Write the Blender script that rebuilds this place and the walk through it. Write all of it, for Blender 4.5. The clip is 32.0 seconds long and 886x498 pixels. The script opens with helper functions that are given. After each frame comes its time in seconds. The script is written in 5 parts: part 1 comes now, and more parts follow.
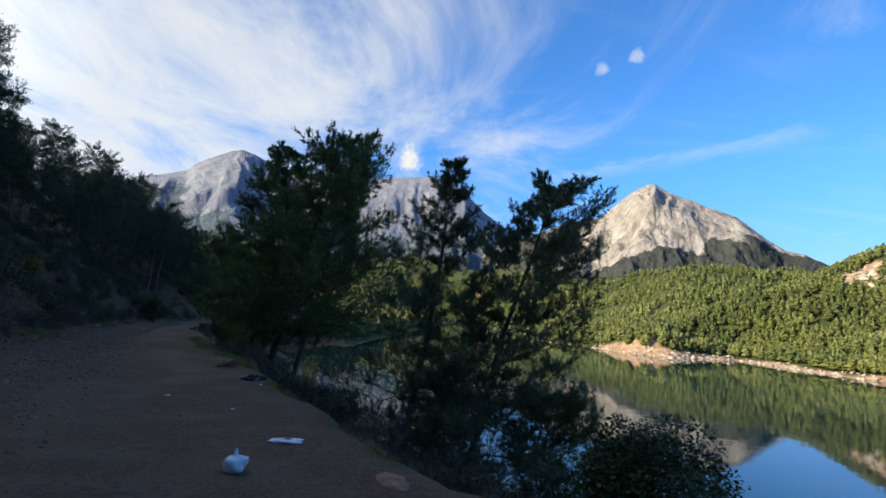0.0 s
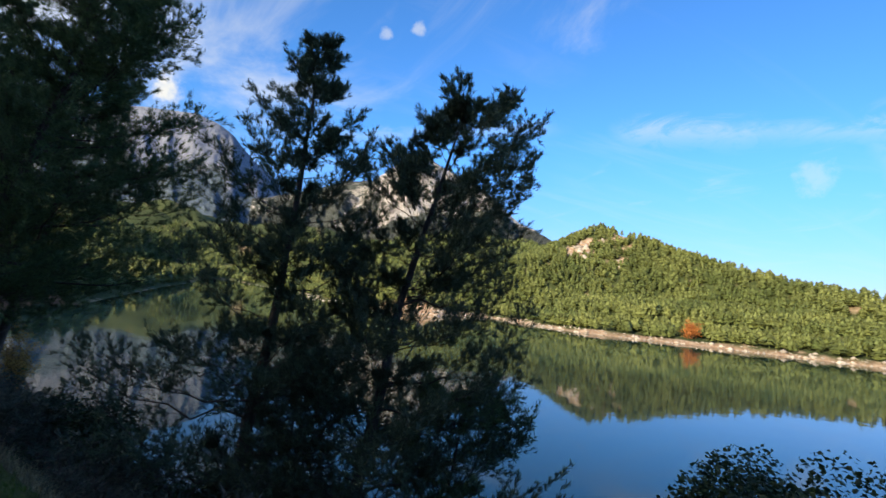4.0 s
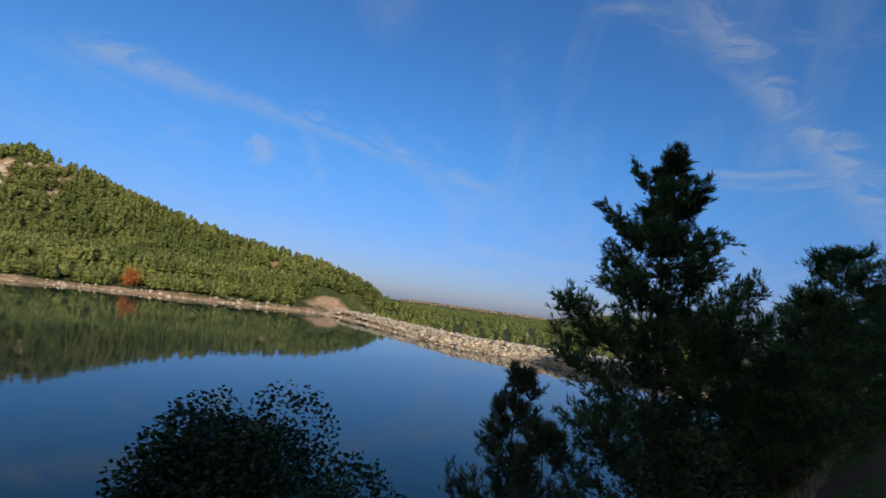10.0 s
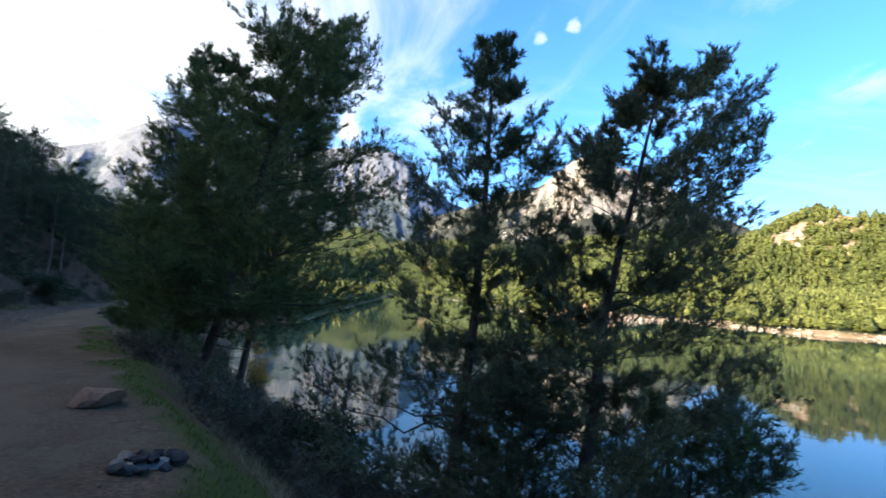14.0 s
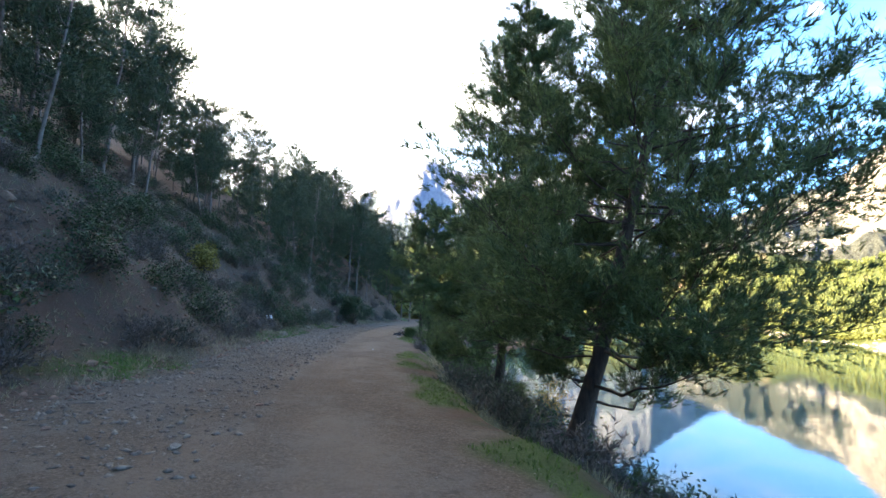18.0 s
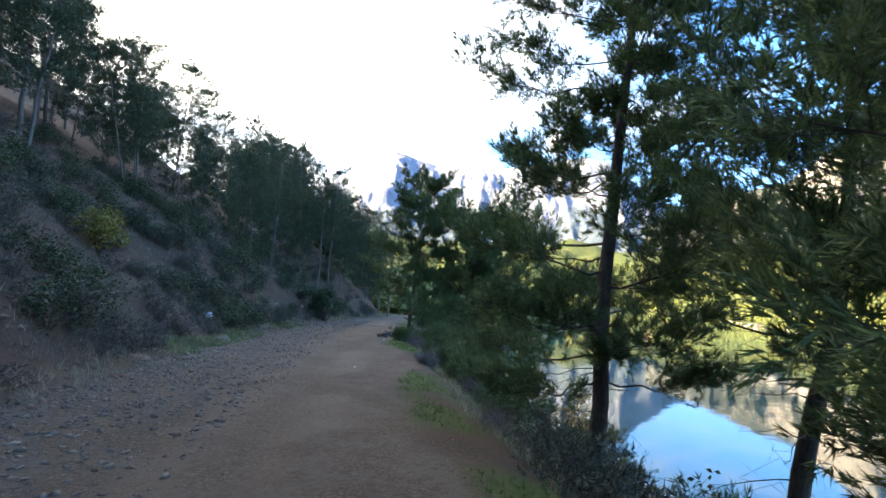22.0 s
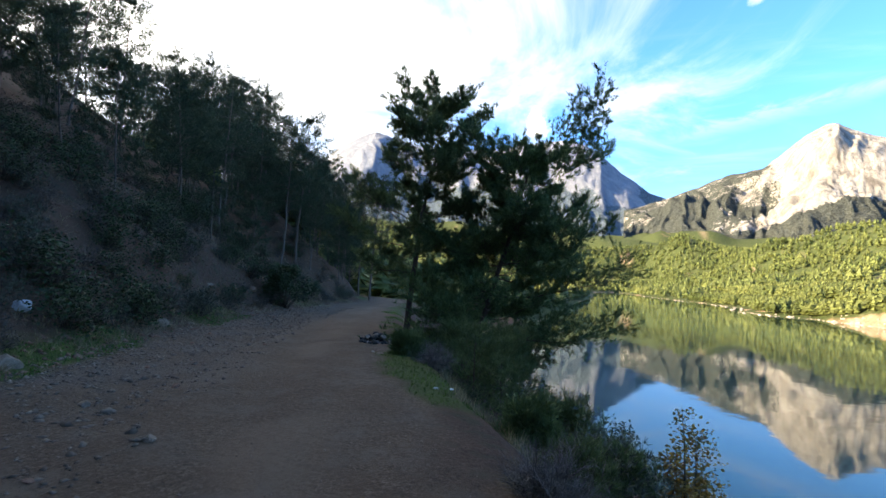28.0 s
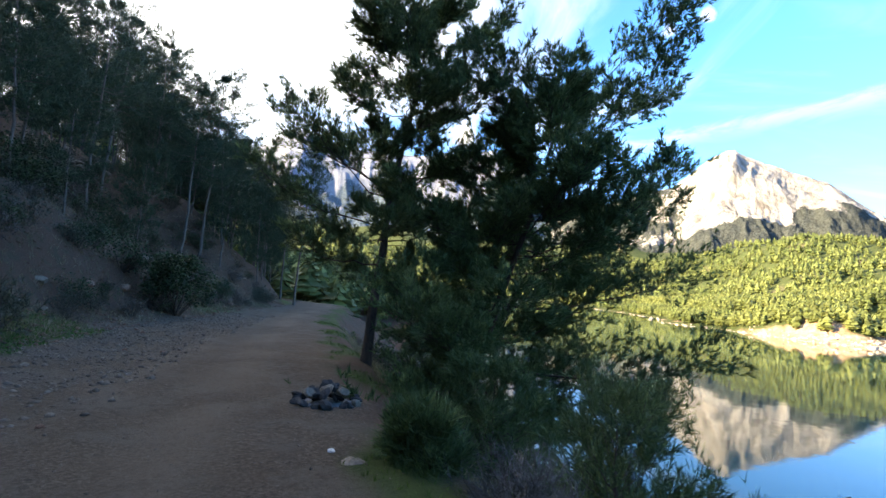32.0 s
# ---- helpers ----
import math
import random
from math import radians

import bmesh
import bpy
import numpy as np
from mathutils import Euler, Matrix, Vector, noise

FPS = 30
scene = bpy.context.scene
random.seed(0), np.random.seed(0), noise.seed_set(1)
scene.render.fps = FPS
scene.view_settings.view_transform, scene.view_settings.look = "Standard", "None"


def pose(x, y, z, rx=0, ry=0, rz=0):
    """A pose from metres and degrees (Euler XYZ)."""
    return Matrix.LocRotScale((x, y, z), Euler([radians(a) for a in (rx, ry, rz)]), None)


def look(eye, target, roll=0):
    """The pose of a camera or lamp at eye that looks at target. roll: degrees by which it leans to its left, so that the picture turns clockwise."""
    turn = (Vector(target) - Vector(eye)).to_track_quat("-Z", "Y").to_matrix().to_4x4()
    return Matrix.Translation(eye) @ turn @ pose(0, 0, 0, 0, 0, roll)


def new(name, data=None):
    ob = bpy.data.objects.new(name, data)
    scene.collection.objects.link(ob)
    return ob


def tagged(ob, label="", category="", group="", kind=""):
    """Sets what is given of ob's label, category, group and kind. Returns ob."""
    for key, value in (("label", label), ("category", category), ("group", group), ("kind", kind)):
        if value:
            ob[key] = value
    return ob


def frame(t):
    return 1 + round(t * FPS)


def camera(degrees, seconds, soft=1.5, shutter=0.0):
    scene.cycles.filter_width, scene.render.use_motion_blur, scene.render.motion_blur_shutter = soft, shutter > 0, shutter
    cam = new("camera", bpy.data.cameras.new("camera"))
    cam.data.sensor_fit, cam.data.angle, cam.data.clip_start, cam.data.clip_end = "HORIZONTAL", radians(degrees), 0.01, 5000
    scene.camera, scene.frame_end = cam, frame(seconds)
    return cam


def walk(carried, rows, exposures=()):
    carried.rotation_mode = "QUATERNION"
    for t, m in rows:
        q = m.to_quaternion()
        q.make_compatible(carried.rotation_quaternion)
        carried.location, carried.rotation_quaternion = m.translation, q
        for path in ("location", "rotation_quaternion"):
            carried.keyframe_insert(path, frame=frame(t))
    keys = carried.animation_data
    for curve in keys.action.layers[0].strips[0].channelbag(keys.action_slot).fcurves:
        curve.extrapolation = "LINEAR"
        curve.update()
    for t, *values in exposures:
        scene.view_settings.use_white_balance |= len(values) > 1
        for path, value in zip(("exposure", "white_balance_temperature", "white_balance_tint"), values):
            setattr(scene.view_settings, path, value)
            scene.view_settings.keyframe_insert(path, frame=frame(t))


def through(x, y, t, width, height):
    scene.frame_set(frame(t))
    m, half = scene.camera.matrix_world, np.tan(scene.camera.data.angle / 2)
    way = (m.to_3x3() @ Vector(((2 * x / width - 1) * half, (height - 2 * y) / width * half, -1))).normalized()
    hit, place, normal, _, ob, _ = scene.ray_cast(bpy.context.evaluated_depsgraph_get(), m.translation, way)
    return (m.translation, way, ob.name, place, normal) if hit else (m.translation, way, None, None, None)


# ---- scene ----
# ---------------------------------------------------------------- camera and walk
cam = camera(82.40, 32.0, soft=1.5, shutter=0.2)
# seconds, eye x y z, heading (left +), pitch (up +), roll (leaning left +)
ROWS = [
    (0.0, 1.896, -4.246, 1.657, 3.84, 7.40, 4.13),
    (0.5, 1.428, -3.328, 1.632, 5.81, 7.70, 4.47),
    (1.0, 1.023, -2.413, 1.607, 6.74, 7.63, 4.44),
    (1.5, 0.556, -1.546, 1.575, 5.61, 7.75, 4.28),
    (2.0, 0.059, -0.774, 1.565, 2.34, 7.76, 4.57),
    (2.5, -0.289, -0.039, 1.531, -2.75, 7.55, 4.30),
    (3.0, -0.593, 0.825, 1.576, -9.02, 6.84, 4.63),
    (3.5, -0.755, 1.519, 1.569, -15.64, 5.97, 5.52),
    (4.0, -0.623, 2.271, 1.524, -22.09, 4.87, 5.42),
    (4.5, -0.615, 2.721, 1.472, -29.22, 3.90, 5.68),
    (6.5, -0.927, 2.800, 1.478, -52.77, 4.94, 6.27),
    (7.0, -0.771, 2.845, 1.476, -59.06, 6.05, 6.84),
    (7.5, -0.741, 2.844, 1.447, -66.50, 6.47, 7.65),
    (8.0, -0.701, 2.848, 1.427, -73.74, 6.75, 8.49),
    (8.5, -0.635, 2.861, 1.444, -80.13, 6.49, 8.61),
    (9.0, -0.618, 2.937, 1.460, -84.53, 5.99, 8.80),
    (9.5, -0.624, 2.932, 1.460, -84.31, 6.13, 8.33),
    (10.0, -0.641, 2.863, 1.461, -79.67, 6.17, 7.67),
    (10.5, -0.656, 2.830, 1.468, -72.65, 5.86, 6.45),
    (11.0, -0.713, 2.828, 1.483, -64.42, 5.20, 5.73),
    (11.5, -0.858, 2.786, 1.493, -55.33, 4.51, 5.37),
    (12.0, -0.721, 2.781, 1.482, -45.06, 3.94, 4.34),
    (12.5, -0.741, 2.711, 1.485, -34.77, 3.80, 3.35),
    (13.0, -0.769, 2.856, 1.464, -24.66, 4.10, 2.95),
    (13.5, -0.891, 3.081, 1.487, -14.16, 4.30, 3.07),
    (14.0, -0.919, 3.162, 1.467, -2.76, 4.48, 2.19),
    (14.5, -1.145, 3.550, 1.476, 7.00, 4.53, 1.96),
    (15.0, -1.528, 4.268, 1.442, 14.37, 5.50, 1.73),
    (15.5, -2.347, 5.283, 1.423, 19.26, 6.62, 1.82),
    (17.5, -5.220, 7.989, 1.323, 23.60, 6.26, 2.59),
    (18.0, -5.694, 8.778, 1.297, 24.00, 5.77, 2.51),
    (18.5, -6.238, 9.702, 1.295, 24.02, 5.80, 2.38),
    (19.0, -6.827, 10.618, 1.304, 23.36, 5.77, 2.21),
    (19.5, -7.389, 11.412, 1.263, 22.41, 6.16, 2.23),
    (20.0, -7.902, 12.145, 1.234, 21.95, 6.27, 2.44),
    (20.5, -8.366, 12.867, 1.211, 21.91, 6.32, 2.54),
    (21.0, -8.928, 13.589, 1.193, 21.56, 5.92, 2.48),
    (21.5, -9.427, 14.345, 1.164, 21.07, 5.46, 2.38),
    (22.0, -9.866, 15.126, 1.119, 20.89, 5.16, 2.26),
    (22.5, -10.352, 15.847, 1.100, 20.17, 4.89, 2.38),
    (23.0, -10.846, 16.599, 1.049, 19.24, 5.16, 2.39),
    (23.5, -11.299, 17.330, 1.022, 18.42, 4.94, 2.17),
    (24.0, -11.738, 18.006, 1.010, 17.79, 4.57, 1.73),
    (24.5, -12.053, 18.820, 0.950, 18.24, 4.08, 1.26),
    (25.0, -12.415, 19.527, 0.947, 18.58, 3.93, 1.70),
    (25.5, -12.821, 20.312, 0.930, 18.71, 3.79, 2.17),
    (27.5, -14.706, 23.507, 0.899, 18.76, 3.34, 2.69),
    (28.0, -14.930, 24.433, 0.871, 18.46, 3.24, 2.60),
    (28.5, -15.332, 25.278, 0.848, 16.54, 3.35, 2.93),
    (29.0, -16.049, 25.984, 0.856, 12.51, 4.21, 3.97),
    (29.5, -16.461, 26.825, 0.827, 9.79, 4.57, 3.92),
    (30.0, -16.810, 27.692, 0.770, 8.49, 4.81, 3.70),
    (30.5, -17.205, 28.518, 0.741, 8.37, 4.75, 3.62),
    (31.0, -17.639, 29.299, 0.684, 8.92, 4.61, 3.73),
    (31.5, -18.095, 30.080, 0.668, 9.49, 4.37, 3.93),
    (32.0, -18.541, 30.949, 0.613, 10.19, 4.31, 3.98),
]


def eye_pose(x, y, z, yaw, pitch, roll):
    return pose(x, y, z, 90 + pitch, 0, yaw) @ pose(0, 0, 0, 0, 0, roll)


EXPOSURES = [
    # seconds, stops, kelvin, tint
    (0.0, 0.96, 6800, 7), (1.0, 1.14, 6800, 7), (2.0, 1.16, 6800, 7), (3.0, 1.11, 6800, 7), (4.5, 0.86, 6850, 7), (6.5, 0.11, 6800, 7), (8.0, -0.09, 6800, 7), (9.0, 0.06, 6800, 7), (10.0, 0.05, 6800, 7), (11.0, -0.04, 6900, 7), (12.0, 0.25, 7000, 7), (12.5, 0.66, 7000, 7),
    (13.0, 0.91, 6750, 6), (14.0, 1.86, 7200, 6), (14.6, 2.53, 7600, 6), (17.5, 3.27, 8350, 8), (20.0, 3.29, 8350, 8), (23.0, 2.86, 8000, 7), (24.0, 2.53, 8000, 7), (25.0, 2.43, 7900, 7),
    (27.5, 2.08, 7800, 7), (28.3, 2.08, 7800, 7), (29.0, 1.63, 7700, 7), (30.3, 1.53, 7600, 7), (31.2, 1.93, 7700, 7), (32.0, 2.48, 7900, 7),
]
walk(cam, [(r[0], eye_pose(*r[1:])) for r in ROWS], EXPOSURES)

# ---------------------------------------------------------------- sky, sun
SUN_YAW, SUN_EL = 118.0, 19.0   # heading of the sun (left of +y) and its height, degrees
sun_dir = Vector((-math.sin(radians(SUN_YAW)) * math.cos(radians(SUN_EL)), math.cos(radians(SUN_YAW)) * math.cos(radians(SUN_EL)), math.sin(radians(SUN_EL))))
sun = new("sun", bpy.data.lights.new("sun", "SUN"))
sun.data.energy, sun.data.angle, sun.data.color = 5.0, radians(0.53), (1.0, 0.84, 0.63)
sun.matrix_world = look((0, 0, 200), Vector((0, 0, 200)) - sun_dir)

world = bpy.data.worlds.new("sky")
scene.world = world
world.use_nodes = True


def tree_of(nt):
    """Shortcuts for building node trees."""
    def node(kind, **values):
        n = nt.nodes.new(kind)
        for key, v in values.items():
            if key in n.inputs:
                n.inputs[key].default_value = v
        return n

    def join(a, b):
        nt.links.new(a, b)
    return node, join


def range_node(node, join, fac, a, b, lo=0.0, hi=1.0):
    m = node("ShaderNodeMapRange")
    m.interpolation_type = "SMOOTHSTEP"
    for key, v in (("From Min", a), ("From Max", b), ("To Min", lo), ("To Max", hi)):
        m.inputs[key].default_value = v
    join(fac, m.inputs["Value"])
    return m.outputs["Result"]


def build_sky():
    nt = world.node_tree
    nt.nodes.clear()
    node, join = tree_of(nt)
    out = node("ShaderNodeOutputWorld")
    back = node("ShaderNodeBackground")
    back.inputs["Strength"].default_value = SKY
    sky = node("ShaderNodeTexSky")
    sky.sky_type, sky.sun_disc = "NISHITA", False
    sky.sun_elevation, sky.sun_rotation = radians(SUN_EL), radians(-SUN_YAW)
    sky.air_density, sky.dust_density, sky.ozone_density = 1.0, 0.6, 3.0
    geo = node("ShaderNodeTexCoord")
    sep = node("ShaderNodeSeparateXYZ")
    join(geo.outputs["Generated"], sep.inputs[0])
    # project the view direction on a flat cloud layer
    add = node("ShaderNodeMath")
    add.operation = "ADD"
    add.inputs[1].default_value = 0.12
    join(sep.outputs[2], add.inputs[0])
    mx = node("ShaderNodeMath")
    mx.operation = "MAXIMUM"
    mx.inputs[1].default_value = 0.06
    join(add.outputs[0], mx.inputs[0])
    div = node("ShaderNodeVectorMath")
    div.operation = "DIVIDE"
    comb = node("ShaderNodeCombineXYZ")
    for k in range(3):
        join(mx.outputs[0], comb.inputs[k])
    join(geo.outputs["Generated"], div.inputs[0])
    join(comb.outputs[0], div.inputs[1])
    mp = node("ShaderNodeMapping")
    mp.inputs["Rotation"].default_value = (0, 0, radians(28))
    mp.inputs["Scale"].default_value = (1.15, 0.7, 1.0)
    join(div.outputs[0], mp.inputs["Vector"])
    n1 = node("ShaderNodeTexNoise", Scale=1.3, Detail=9.0, Roughness=0.62, Distortion=0.7)
    join(mp.outputs[0], n1.inputs["Vector"])
    # cirrus is thick towards the bright side of the sky and thin elsewhere
    dot = node("ShaderNodeVectorMath")
    dot.operation = "DOT_PRODUCT"
    dot.inputs[1].default_value = Vector((-0.82, 0.42, 0.40)).normalized()
    join(geo.outputs["Generated"], dot.inputs[0])
    ramp = node("ShaderNodeMapRange")
    for key, v in (("From Min", 0.35), ("From Max", 0.95), ("To Min", 0.0), ("To Max", 0.42)):
        ramp.inputs[key].default_value = v
    join(dot.outputs["Value"], ramp.inputs["Value"])
    s = node("ShaderNodeMath")
    s.operation = "ADD"
    join(n1.outputs["Fac"], s.inputs[0])
    join(ramp.outputs["Result"], s.inputs[1])
    fac = node("ShaderNodeMapRange")
    fac.interpolation_type = "SMOOTHSTEP"
    for key, v in (("From Min", 0.56), ("From Max", 0.98), ("To Min", 0.0), ("To Max", 0.82)):
        fac.inputs[key].default_value = v
    join(s.outputs[0], fac.inputs["Value"])
    # small puffs of cumulus and long streaks of cirrus, each in its own part of the sky
    n2 = node("ShaderNodeTexNoise", Scale=38.0, Detail=6.0, Roughness=0.62)
    join(geo.outputs["Generated"], n2.inputs["Vector"])
    n4 = node("ShaderNodeTexNoise", Scale=3.2, Detail=9.0, Roughness=0.66, Distortion=1.6)
    join(div.outputs[0], n4.inputs["Vector"])

    def math_node(how, *values):
        m = node("ShaderNodeMath")
        m.operation = how
        for k, v in enumerate(values):
            if isinstance(v, (int, float)):
                m.inputs[k].default_value = v
            else:
                join(v, m.inputs[k])
        return m.outputs[0]

    def heading(yaw, el):
        return Vector((-math.sin(radians(yaw)) * math.cos(radians(el)), math.cos(radians(yaw)) * math.cos(radians(el)), math.sin(radians(el))))

    def along(way):
        d = node("ShaderNodeVectorMath")
        d.operation = "DOT_PRODUCT"
        d.inputs[1].default_value = way
        join(geo.outputs["Generated"], d.inputs[0])
        return d.outputs["Value"]

    def puff(yaw, el, radius, strength):
        edge = 1 - math.cos(radians(radius))
        near = math_node("ADD", along(heading(yaw, el)), math_node("MULTIPLY", math_node("SUBTRACT", n2.outputs["Fac"], 0.5), edge * 7))
        return range_node(node, join, near, 1 - edge * 2.4, 1 + edge * 0.6, 0, strength)

    def streak(a, b, width, strength):
        a, b = heading(*a), heading(*b)
        side = a.cross(b).normalized()
        middle, half = (a + b).normalized(), a.angle(b) / 2
        off = math_node("ABSOLUTE", math_node("ADD", along(side), math_node("MULTIPLY", math_node("SUBTRACT", n4.outputs["Fac"], 0.5), width * 2.4)))
        across = range_node(node, join, off, 0, width, 1, 0)
        ends = range_node(node, join, along(middle), math.cos(half * 1.15), math.cos(half * 0.6), 0, 1)
        return math_node("MULTIPLY", math_node("MULTIPLY", across, ends), range_node(node, join, n4.outputs["Fac"], 0.32, 0.68, 0.15 * strength, strength))

    wisps = [puff(-16.8, 28.0, 0.6, 0.45), puff(-13.1, 27.0, 0.55, 0.4), puff(8.5, 17.3, 1.4, 1.0), puff(33.5, 14.6, 0.7, 0.6), puff(-58.5, 13.6, 1.3, 0.3),
             streak((-40, 18.4), (-55, 17.9), 0.035, 0.36), streak((-49, 18.6), (-88, 12.4), 0.030, 0.32), streak((-102, 34), (-123, 9.5), 0.050, 0.38),
             streak((-82, 6.6), (-98, 5.6), 0.018, 0.25), streak((-4, 14.8), (-34, 18.8), 0.022, 0.22), streak((-62, 17.5), (-66, 9), 0.02, 0.15)]
    small = wisps[0]
    for w in wisps[1:]:
        small = math_node("MAXIMUM", small, w)
    thin = node("ShaderNodeMapping")
    thin.inputs["Rotation"].default_value = (0, 0, radians(-24))
    thin.inputs["Scale"].default_value = (0.55, 2.2, 1.0)
    join(div.outputs[0], thin.inputs["Vector"])
    n3 = node("ShaderNodeTexNoise", Scale=0.9, Detail=8.0, Roughness=0.6, Distortion=1.2)
    join(thin.outputs[0], n3.inputs["Vector"])
    veil = node("ShaderNodeMapRange")
    veil.interpolation_type = "SMOOTHSTEP"
    for key, v in (("From Min", 0.48), ("From Max", 0.80), ("To Min", 0.0), ("To Max", 0.16)):
        veil.inputs[key].default_value = v
    join(n3.outputs["Fac"], veil.inputs["Value"])
    wisp = node("ShaderNodeMath")
    wisp.operation = "MAXIMUM"
    join(veil.outputs["Result"], wisp.inputs[0])
    join(small, wisp.inputs[1])
    both = node("ShaderNodeMath")
    both.operation = "MAXIMUM"
    join(fac.outputs["Result"], both.inputs[0])
    join(wisp.outputs[0], both.inputs[1])
    # clouds are lit by the sun: brighter the nearer to it
    dotsun = node("ShaderNodeVectorMath")
    dotsun.operation = "DOT_PRODUCT"
    dotsun.inputs[1].default_value = sun_dir
    join(geo.outputs["Generated"], dotsun.inputs[0])
    bright = node("ShaderNodeMapRange")
    bright.interpolation_type = "SMOOTHSTEP"
    for key, v in (("From Min", 0.25), ("From Max", 1.0), ("To Min", 9.0), ("To Max", 34.0)):
        bright.inputs[key].default_value = v
    join(dotsun.outputs["Value"], bright.inputs["Value"])
    tint = node("ShaderNodeVectorMath")
    tint.operation = "SCALE"
    tint.inputs[0].default_value = (0.965, 0.975, 0.985)
    join(bright.outputs["Result"], tint.inputs["Scale"])
    mix = node("ShaderNodeMix")
    mix.data_type = "RGBA"
    join(both.outputs[0], mix.inputs[0])
    # the deep blue of a clear winter sky, paler towards the horizon
    height = node("ShaderNodeMapRange")
    height.interpolation_type = "SMOOTHSTEP"
    for key, v in (("From Min", 0.0), ("From Max", 0.32), ("To Min", 0.0), ("To Max", 1.0)):
        height.inputs[key].default_value = v
    join(sep.outputs[2], height.inputs["Value"])
    air = node("ShaderNodeMix")
    air.data_type = "RGBA"
    air.inputs[6].default_value, air.inputs[7].default_value = (1.0, 1.15, 2.1, 1), (0.85, 1.75, 2.75, 1)
    join(height.outputs["Result"], air.inputs[0])
    deep = node("ShaderNodeVectorMath")
    deep.operation = "MULTIPLY"
    join(sky.outputs[0], deep.inputs[0])
    join(air.outputs[2], deep.inputs[1])
    join(deep.outputs[0], mix.inputs[6])
    join(tint.outputs[0], mix.inputs[7])
    join(mix.outputs[2], back.inputs["Color"])
    join(back.outputs[0], out.inputs[0])


SKY = 0.055
build_sky()

# ---------------------------------------------------------------- plan of the land
# Road coordinates: u runs ahead along the track, s to its left. The track lies on a gently sloping plane.
AX, AY = np.array((-0.5, 0.866)), np.array((-0.866, -0.5))
WATER = -8.3
EDGE_U = (-60, -35, -10, -5, 0, 6, 13, 19, 27, 36, 42, 54, 64, 75, 85, 95, 130)
EDGE_R = (-34, -20, -7.6, -4.8, -1.7, -1.5, -1.2, -0.3, 0.0, -0.4, -0.5, -1.7, -2.6, -4.6, -7.0, -8.5, -2)
EDGE_L = (-18, -6, 3.8, 4.8, 5.4, 5.6, 5.5, 5.3, 5.2, 5.6, 5.3, 4.2, 2.2, 0.2, -2.4, -3.4, 4)
# the lake, as seen from above
LAKE = np.array([(9, -60), (11, 4), (-14, 55), (-24, 100), (-26, 160), (-26, 260), (-22, 400), (-30, 640), (-10, 720), (14, 540), (36, 420), (48, 330), (38, 285),
                 (40, 262), (56, 240), (66, 205), (80, 196), (90, 204), (112, 214), (114, 178), (118, 152), (146, 128), (167, 104), (184, 82), (180, 70), (154, 48), (124, 24), (114, 4), (108, -40), (60, -80)], float)
RIDGE = np.array([(205, 345, 29), (218, 324, 38), (226, 283, 50), (236, 248, 41), (244, 205, 25), (244, 150, 14), (233, 104, 6), (226, 72, -5), (226, 50, -12), (235, 0, -19)], float)


def smooth(a, b, x):
    t = np.clip((x - a) / (b - a), 0, 1)
    return t * t * (3 - 2 * t)


def value_noise(x, y, scale, seed=0):
    """Smooth lattice noise in -1..1, for arrays."""
    x, y = np.asarray(x, float) / scale + 913.0, np.asarray(y, float) / scale + 571.0
    xi, yi = np.floor(x).astype(np.int64), np.floor(y).astype(np.int64)
    fx, fy = x - xi, y - yi
    fx, fy = fx * fx * (3 - 2 * fx), fy * fy * (3 - 2 * fy)

    def h(a, b):
        n = (a * 374761393 + b * 668265263 + seed * 1442695041) & 0xFFFFFFFF
        n = ((n ^ (n >> 13)) * 1274126177) & 0xFFFFFFFF
        return ((n ^ (n >> 16)) & 0xFFFF) / 32767.5 - 1.0
    return (h(xi, yi) * (1 - fx) + h(xi + 1, yi) * fx) * (1 - fy) + (h(xi, yi + 1) * (1 - fx) + h(xi + 1, yi + 1) * fx) * fy


def fractal(x, y, scale, octaves=4, seed=0, gain=0.5):
    out, amp = 0.0, 1.0
    for k in range(octaves):
        out = out + amp * value_noise(x, y, scale / 2**k, seed + k)
        amp *= gain
    return out


def ridged(x, y, scale, octaves=5, seed=0):
    out, amp = 0.0, 1.0
    for k in range(octaves):
        out = out + amp * (1 - np.abs(value_noise(x, y, scale / 2**k, seed + k)) * 2)
        amp *= 0.52
    return out


def seg_distance(x, y, line):
    """Distance to a polyline, and the place along it (index + fraction)."""
    best, where = np.full(np.shape(x), 1e9), np.zeros(np.shape(x))
    for k in range(len(line) - 1):
        a, b = line[k, :2], line[k + 1, :2]
        d = b - a
        t = np.clip(((x - a[0]) * d[0] + (y - a[1]) * d[1]) / (d @ d), 0, 1)
        dist = np.hypot(x - a[0] - t * d[0], y - a[1] - t * d[1])
        where = np.where(dist < best, k + t, where)
        best = np.minimum(best, dist)
    return best, where


def in_polygon(x, y, poly):
    inside = np.zeros(np.shape(x), bool)
    for k in range(len(poly)):
        (x1, y1), (x2, y2) = poly[k - 1], poly[k]
        inside ^= ((y1 > y) != (y2 > y)) & (x < (x2 - x1) * (y - y1) / (y2 - y1 + 1e-12) + x1)
    return inside


def road_coords(x, y):
    return AY[0] * x + AY[1] * y, AX[0] * x + AX[1] * y


def place(s, u):
    return AY[0] * s + AX[0] * u, AY[1] * s + AX[1] * u


def plane(x, y):
    return 0.0091 * x + (-0.0224) * y


def edge_right(u):
    return np.interp(u, EDGE_U, EDGE_R) + 0.18 * value_noise(u, 0 * u, 2.3, 7)


